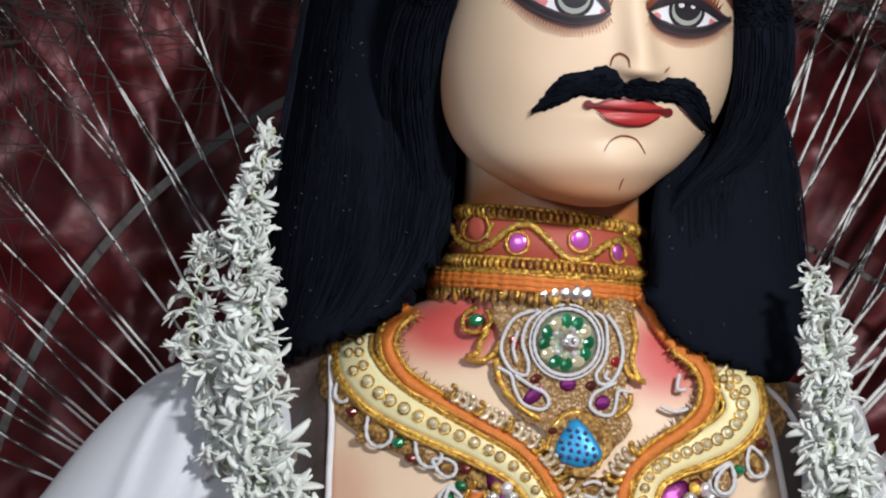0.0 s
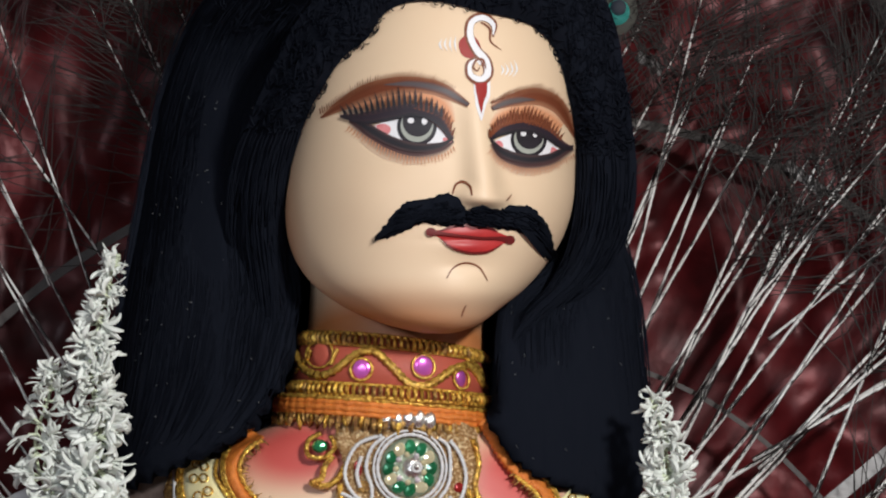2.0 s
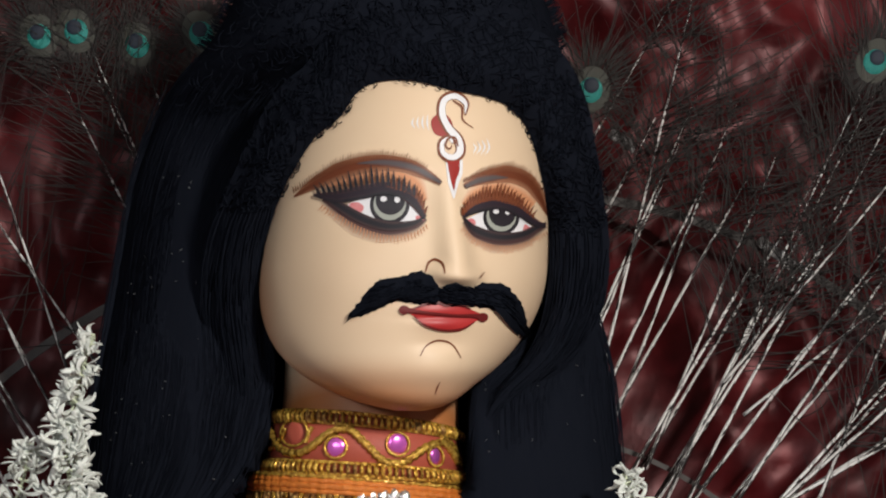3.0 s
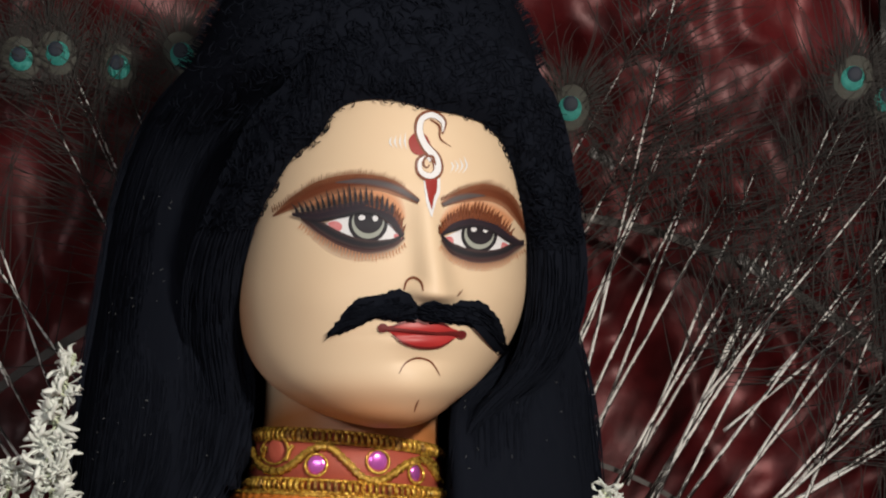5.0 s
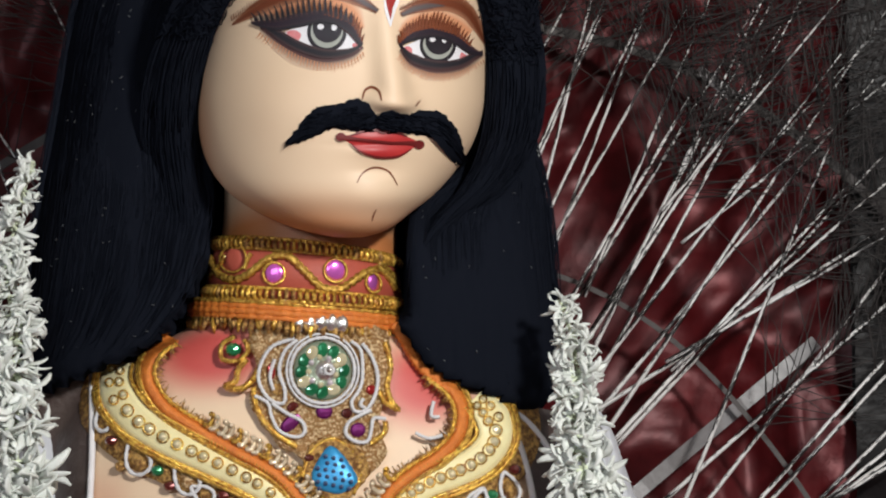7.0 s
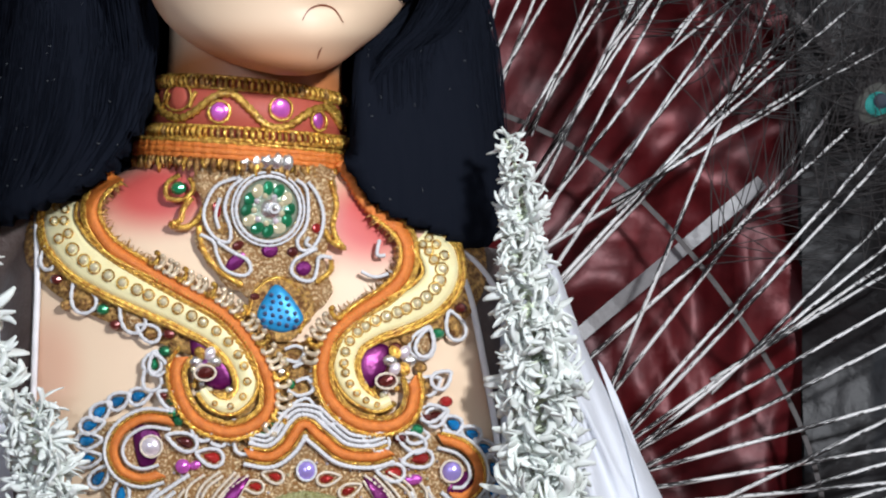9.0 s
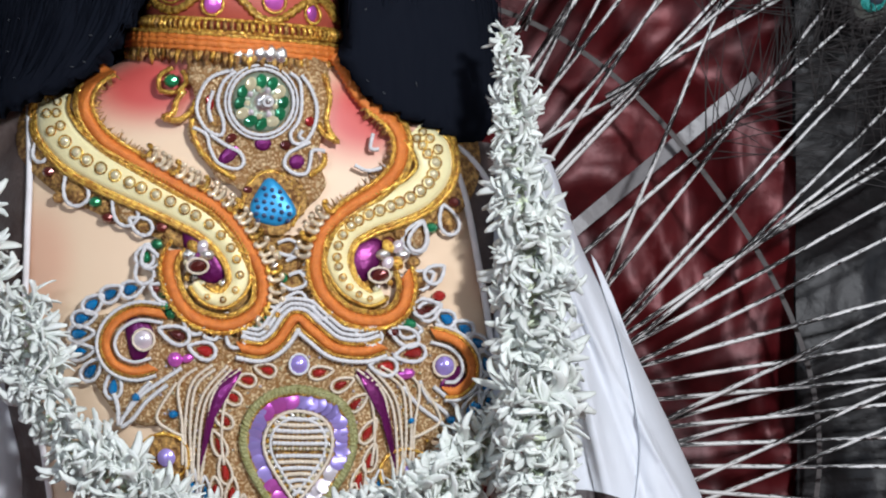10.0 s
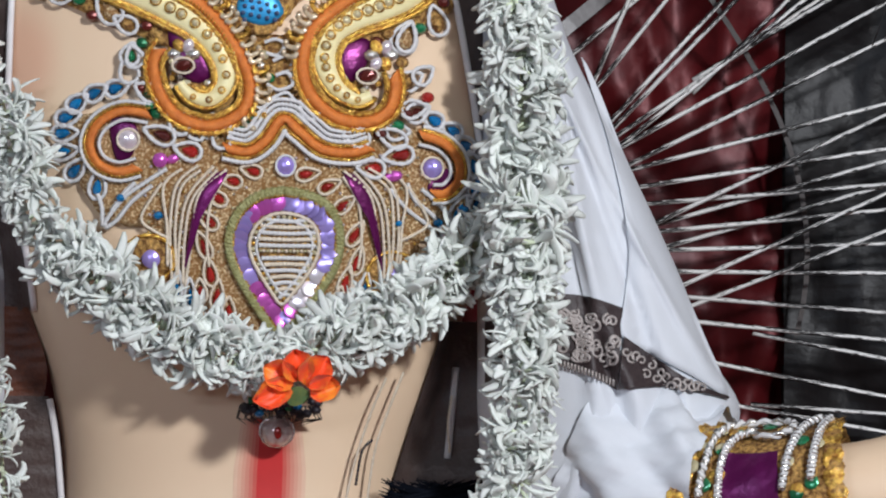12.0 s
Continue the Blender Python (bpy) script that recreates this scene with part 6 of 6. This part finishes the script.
def garland(owner, sheet, line, widths, depth, count, seed, place=None):
    """Flowers thick along a string; depth gives the string's y, or place(u, v, off) lays it on a surface."""
    rnd = random.Random(seed)
    pts = path(line, 60)
    wid = np.interp(np.linspace(0, 1, 60), np.linspace(0, 1, len(widths)), widths)
    where = lambda u, v, out: place(u, v, 0.050 + out) if place else at(sheet, u, v, depth - out)
    part("string", tube([where(u, v, -0.004) for u, v in pts], 0.0015, 5), PETAL_GREEN, owner)
    for k in range(count):
        f = rnd.uniform(0, 58.99)
        i = int(f)
        u, v = pts[i] + (pts[i + 1] - pts[i]) * (f - i)
        d = pts[i + 1] - pts[i]
        d /= np.linalg.norm(d) + 1e-9
        s = rnd.uniform(-0.42, 0.42)
        p = where(u - d[1] * s * wid[i], v + d[0] * s * wid[i], 0.014 * math.cos(s * 2.5) * rnd.random())
        across = (1 if s > 0 else -1) * rnd.uniform(0.35, 1.0) if rnd.random() < 0.85 else rnd.uniform(-1, 1)
        slip = rnd.uniform(-0.45, 0.6)
        out = Vector((-d[1] * across + d[0] * slip, -rnd.uniform(0.05, 0.75), -d[0] * across - d[1] * slip))
        ob = new("flower", FLOWERS[rnd.randrange(16)])
        ob.parent = owner
        ob.matrix_parent_inverse = Matrix.Translation(-owner.location)
        size = min(1.08, 0.42 + wid[i] / 88)
        ob.matrix_basis = Matrix.Translation(p) @ (out.to_track_quat("Z", "Y").to_matrix() @ Euler((0, 0, rnd.uniform(0, 6.28))).to_matrix()).to_4x4() @ Matrix.Scale(size * rnd.uniform(0.8, 1.15), 4)


long_garland = thing("flower_garland", "long white tuberose garland hanging over both shoulders", "garland", at("chest", 930, 500, -0.04))
garland(long_garland, "shoulder", [(485, 225), (462, 300), (445, 380), (440, 460), (455, 540), (450, 640), (455, 740), (475, 840), (500, 930)], [5, 14, 24, 32, 40, 45, 50, 54, 56], -0.02, 205, 1)
garland(long_garland, "shoulder", [(375, 420), (360, 490), (340, 550), (350, 620), (385, 680), (400, 760), (410, 840)], [8, 20, 34, 34, 30, 26, 26], -0.005, 85, 2)
garland(long_garland, "chest", [(895, 245), (915, 300), (925, 370), (920, 440), (935, 520), (950, 620), (955, 740), (960, 860), (965, 960)], [6, 18, 28, 40, 52, 62, 62, 62, 60], -0.05, 240, 3)
garland(long_garland, "belly", [(930, 340), (935, 420), (925, 500), (930, 600), (925, 700), (915, 800), (910, 920)], [56, 56, 50, 46, 46, 48, 50], -0.075, 190, 4)
garland(long_garland, "belly", [(-15, 640), (-5, 720), (0, 800), (5, 900)], [16, 20, 22, 22], -0.02, 40, 5)
chest_garland = thing("flower_garland", "white tuberose garland slung in a deep curve below the breastplate", "garland", on_belly(500, 620, 0.02))
garland(chest_garland, "belly", [(10, 180), (35, 270), (60, 350), (105, 430), (175, 490), (260, 550), (340, 600), (420, 630), (490, 645)], [36, 44, 46, 48, 48, 50, 54, 50, 36], 0, 270, 6, on_belly)
garland(chest_garland, "belly", [(520, 640), (590, 600), (660, 575), (730, 530), (790, 480), (840, 430), (890, 390)], [36, 46, 50, 50, 50, 48, 46], 0, 205, 7, on_belly)


# orange flower, beads and tassel at the garland's lowest point
bloom = thing("orange_flower", "bright orange cloth flower tied to the chest garland", "flower", on_belly(530, 660, 0.04))
for u, v, long, wide, a, cup in ((520, 676, 82, 54, -118, 0.010), (528, 672, 80, 56, -62, 0.009), (540, 668, 74, 60, -12, 0.010), (548, 676, 84, 62, 38, 0.009), (556, 684, 72, 50, 82, 0.010), (512, 690, 76, 44, -104, 0.006)):
    c, q = math.sin(radians(a)), -math.cos(radians(a))
    rows = []
    for i in range(11):
        t = i / 10
        half = wide / 2 * math.sin(math.pi * min(1, 0.12 + 0.86 * t)) ** 0.8 * (1 + 0.08 * math.sin(9 * t + a))
        rows.append([on_belly(u + c * long * 0.75 * t - q * half * k, v + q * long * 0.75 * t + c * half * k, 0.102 + 0.02 * t - cup * (1 - k * k) - 0.016 * t * t + 0.0015 * math.sin(7 * k + 5 * t)) for k in np.linspace(-1, 1, 9)])
    part("petal", two_sided(sheet_of(rows)), FLOWER, bloom)
part("leaf", two_sided(patch([(515, 690), (535, 678), (556, 690), (545, 708), (522, 712)], 0.0, 20, 3, lambda x, y, off: on_belly(x, y, 0.092 + off))), material("green_cloth_leaf", (0.03, 0.10, 0.04), 0.5, second=(0.25, 0.22, 0.02), scale=60), bloom, "small green cloth leaf")
pendant = thing("tassel_pendant", "black bead tassel with a clear glass bead under the flower", "pendant", on_belly(500, 757, 0.02))
part("glass_bead", dome(on_belly(500, 757, 0.022), FRONT, 0.0125, 0.0125, 0.012, 16, 0, 5), material("clear_bead", (0.55, 0.45, 0.42), 0.08, 0.4, (0.3, 0.08, 0.07), 180, 0.6, 300, coat=0.8), pendant, "clear faceted bead")
part("red_core", dome(on_belly(502, 760, 0.0345), FRONT, 0.003, 0.005, 0.0015, 8), RED_GEM, pendant)
part("ring", cord(on_belly, oval(500, 757, 29, 26, 12), 0.0016, 0.024, True, 24), SILVER, pendant)
for k in range(26):
    u, v = 440 + 5.2 * k + random.uniform(-4, 4), 715 + random.uniform(-12, 14)
    part("black_bead", dome(on_belly(u, v, 0.034), FRONT, 0.0042, 0.0036, 0.005, 7), (BLACK, BLACK, BLUE_GEM, GREEN_GEM)[k % 4 if k % 3 == 0 else 0], pendant)
hairs = [tube([on_belly(u, 712, 0.036), on_belly(u + random.uniform(-15, 15), 735, 0.026), on_belly(u + random.uniform(-12, 12) + (500 - u) * 0.3, 735 + random.uniform(0, 18), 0.012)], [0.0007, 0.0006, 0.0001], 3) for u in np.linspace(435, 570, 44)]
part("tassel", join(*hairs), BLACK, pendant, "black thread tassel")

# cuff on the forearm
cuff = thing("cuff_bracelet", "gold glitter cuff with silver twisted cords on the forearm", "bracelet", Vector(arm_line[8]))


def on_cuff(s, w, off=0.0):
    """s along the forearm, w round it from the top over the front."""
    i = min(58.0, max(0.0, s * 59))
    j = int(i)
    c = Vector(arm_path[j]).lerp(Vector(arm_path[j + 1]), i - j)
    d = (Vector(arm_path[j + 1]) - Vector(arm_path[j])).normalized()
    up = Vector((0, 0, 1)) - d * d.z
    up.normalize()
    out = d.cross(up) * -1
    out = out if out.y < 0 else -out
    r = 0.058 + off
    return c + (up * math.cos(w) + out * math.sin(w)) * r


rows = [[on_cuff(s, w, 0.0015 * math.cos(24 * w) * (abs(s - 0.55) > 0.18)) for w in np.linspace(0, 2 * math.pi, 96, endpoint=False)] for s in np.linspace(0.33, 0.79, 16)]
part("band", sheet_of(rows, True), BRONZE, cuff, "brown and gold glitter band")
for s in (0.335, 0.352, 0.77, 0.785):
    for k in range(30):
        w = -0.3 + 2.6 * k / 29 + random.uniform(-0.02, 0.02)
        part("sequin", dome(on_cuff(s + random.uniform(-0.006, 0.006), w, 0.002), on_cuff(s, w, 1.0) - on_cuff(s, w, 0.0) + Vector((random.uniform(-0.4, 0.4), 0, random.uniform(-0.4, 0.4))), 0.0058, 0.0058, 0.0012, 9), GOLD if k % 3 else BRONZE, cuff)
for k in range(46):
    a, b = random.uniform(0.37, 0.75), random.uniform(0.0, 1.5)
    if not (0.48 < a < 0.65 and b > 0.45):
        part("sequin", dome(on_cuff(a, b, 0.003), on_cuff(a, b, 1.0) - on_cuff(a, b, 0.0), 0.0058, 0.0058, 0.0012, 10), (GOLD, GOLD, STUD, GREEN_GEM, GOLD)[k % 5], cuff)
for pts in ([(0.415, 1.4), (0.42, 0.75), (0.44, 0.36), (0.49, 0.2), (0.58, 0.14), (0.655, 0.22), (0.66, 0.45), (0.61, 0.56), (0.55, 0.50)], [(0.475, 1.4), (0.475, 0.85), (0.50, 0.55), (0.55, 0.42)], [(0.735, 0.12), (0.70, 0.35), (0.675, 0.75), (0.655, 1.3)], [(0.77, 0.15), (0.745, 0.5), (0.725, 1.2)]):
    line = path(pts, 90)
    for ply in (0, math.pi):
        part("twisted_cord", tube([on_cuff(a + 0.006 * math.cos(i * 1.3 + ply), b, 0.0065 + 0.0018 * math.sin(i * 1.3 + ply)) for i, (a, b) in enumerate(line)], 0.0021, 5), CORD if ply else SILVER, cuff, "silver twisted cord")
part("purple_patch", sheet_of([[on_cuff(a, b, 0.004 + 0.001 * math.sin(30 * a + 9 * b)) for a in np.linspace(0.50 - 0.02 * b, 0.63 + 0.01 * b, 8)] for b in np.linspace(0.78, 1.5, 10)]), PURPLE, cuff, "purple foil patch")

# dark feather tuft and a loose pale quill in front of the waist
tuft = thing("feather_tuft", "dark ragged feather tuft with pale quills beside the waist", "feather", on_belly(780, 900, 0.03))
part("down", join(*[tube([on_belly(random.uniform(720, 860), 930, 0.03), on_belly(random.uniform(690, 870), 880, 0.045), on_belly(random.uniform(680, 880), random.uniform(835, 870), 0.04)], [0.0022, 0.0016, 0.0003], 4) for _ in range(260)]), HAIR, tuft)
for pts in ([(622, 880), (640, 800), (665, 720), (690, 660)], [(660, 880), (672, 790), (690, 730), (720, 650)], [(640, 850), (650, 790), (668, 770)], [(806, 690), (800, 740), (804, 790)]):
    part("quill", cord(on_belly, pts, 0.0011, 0.020, n=20), BEIGE_CORD if pts[0][0] != 640 else BLACK, tuft, "thin quill")
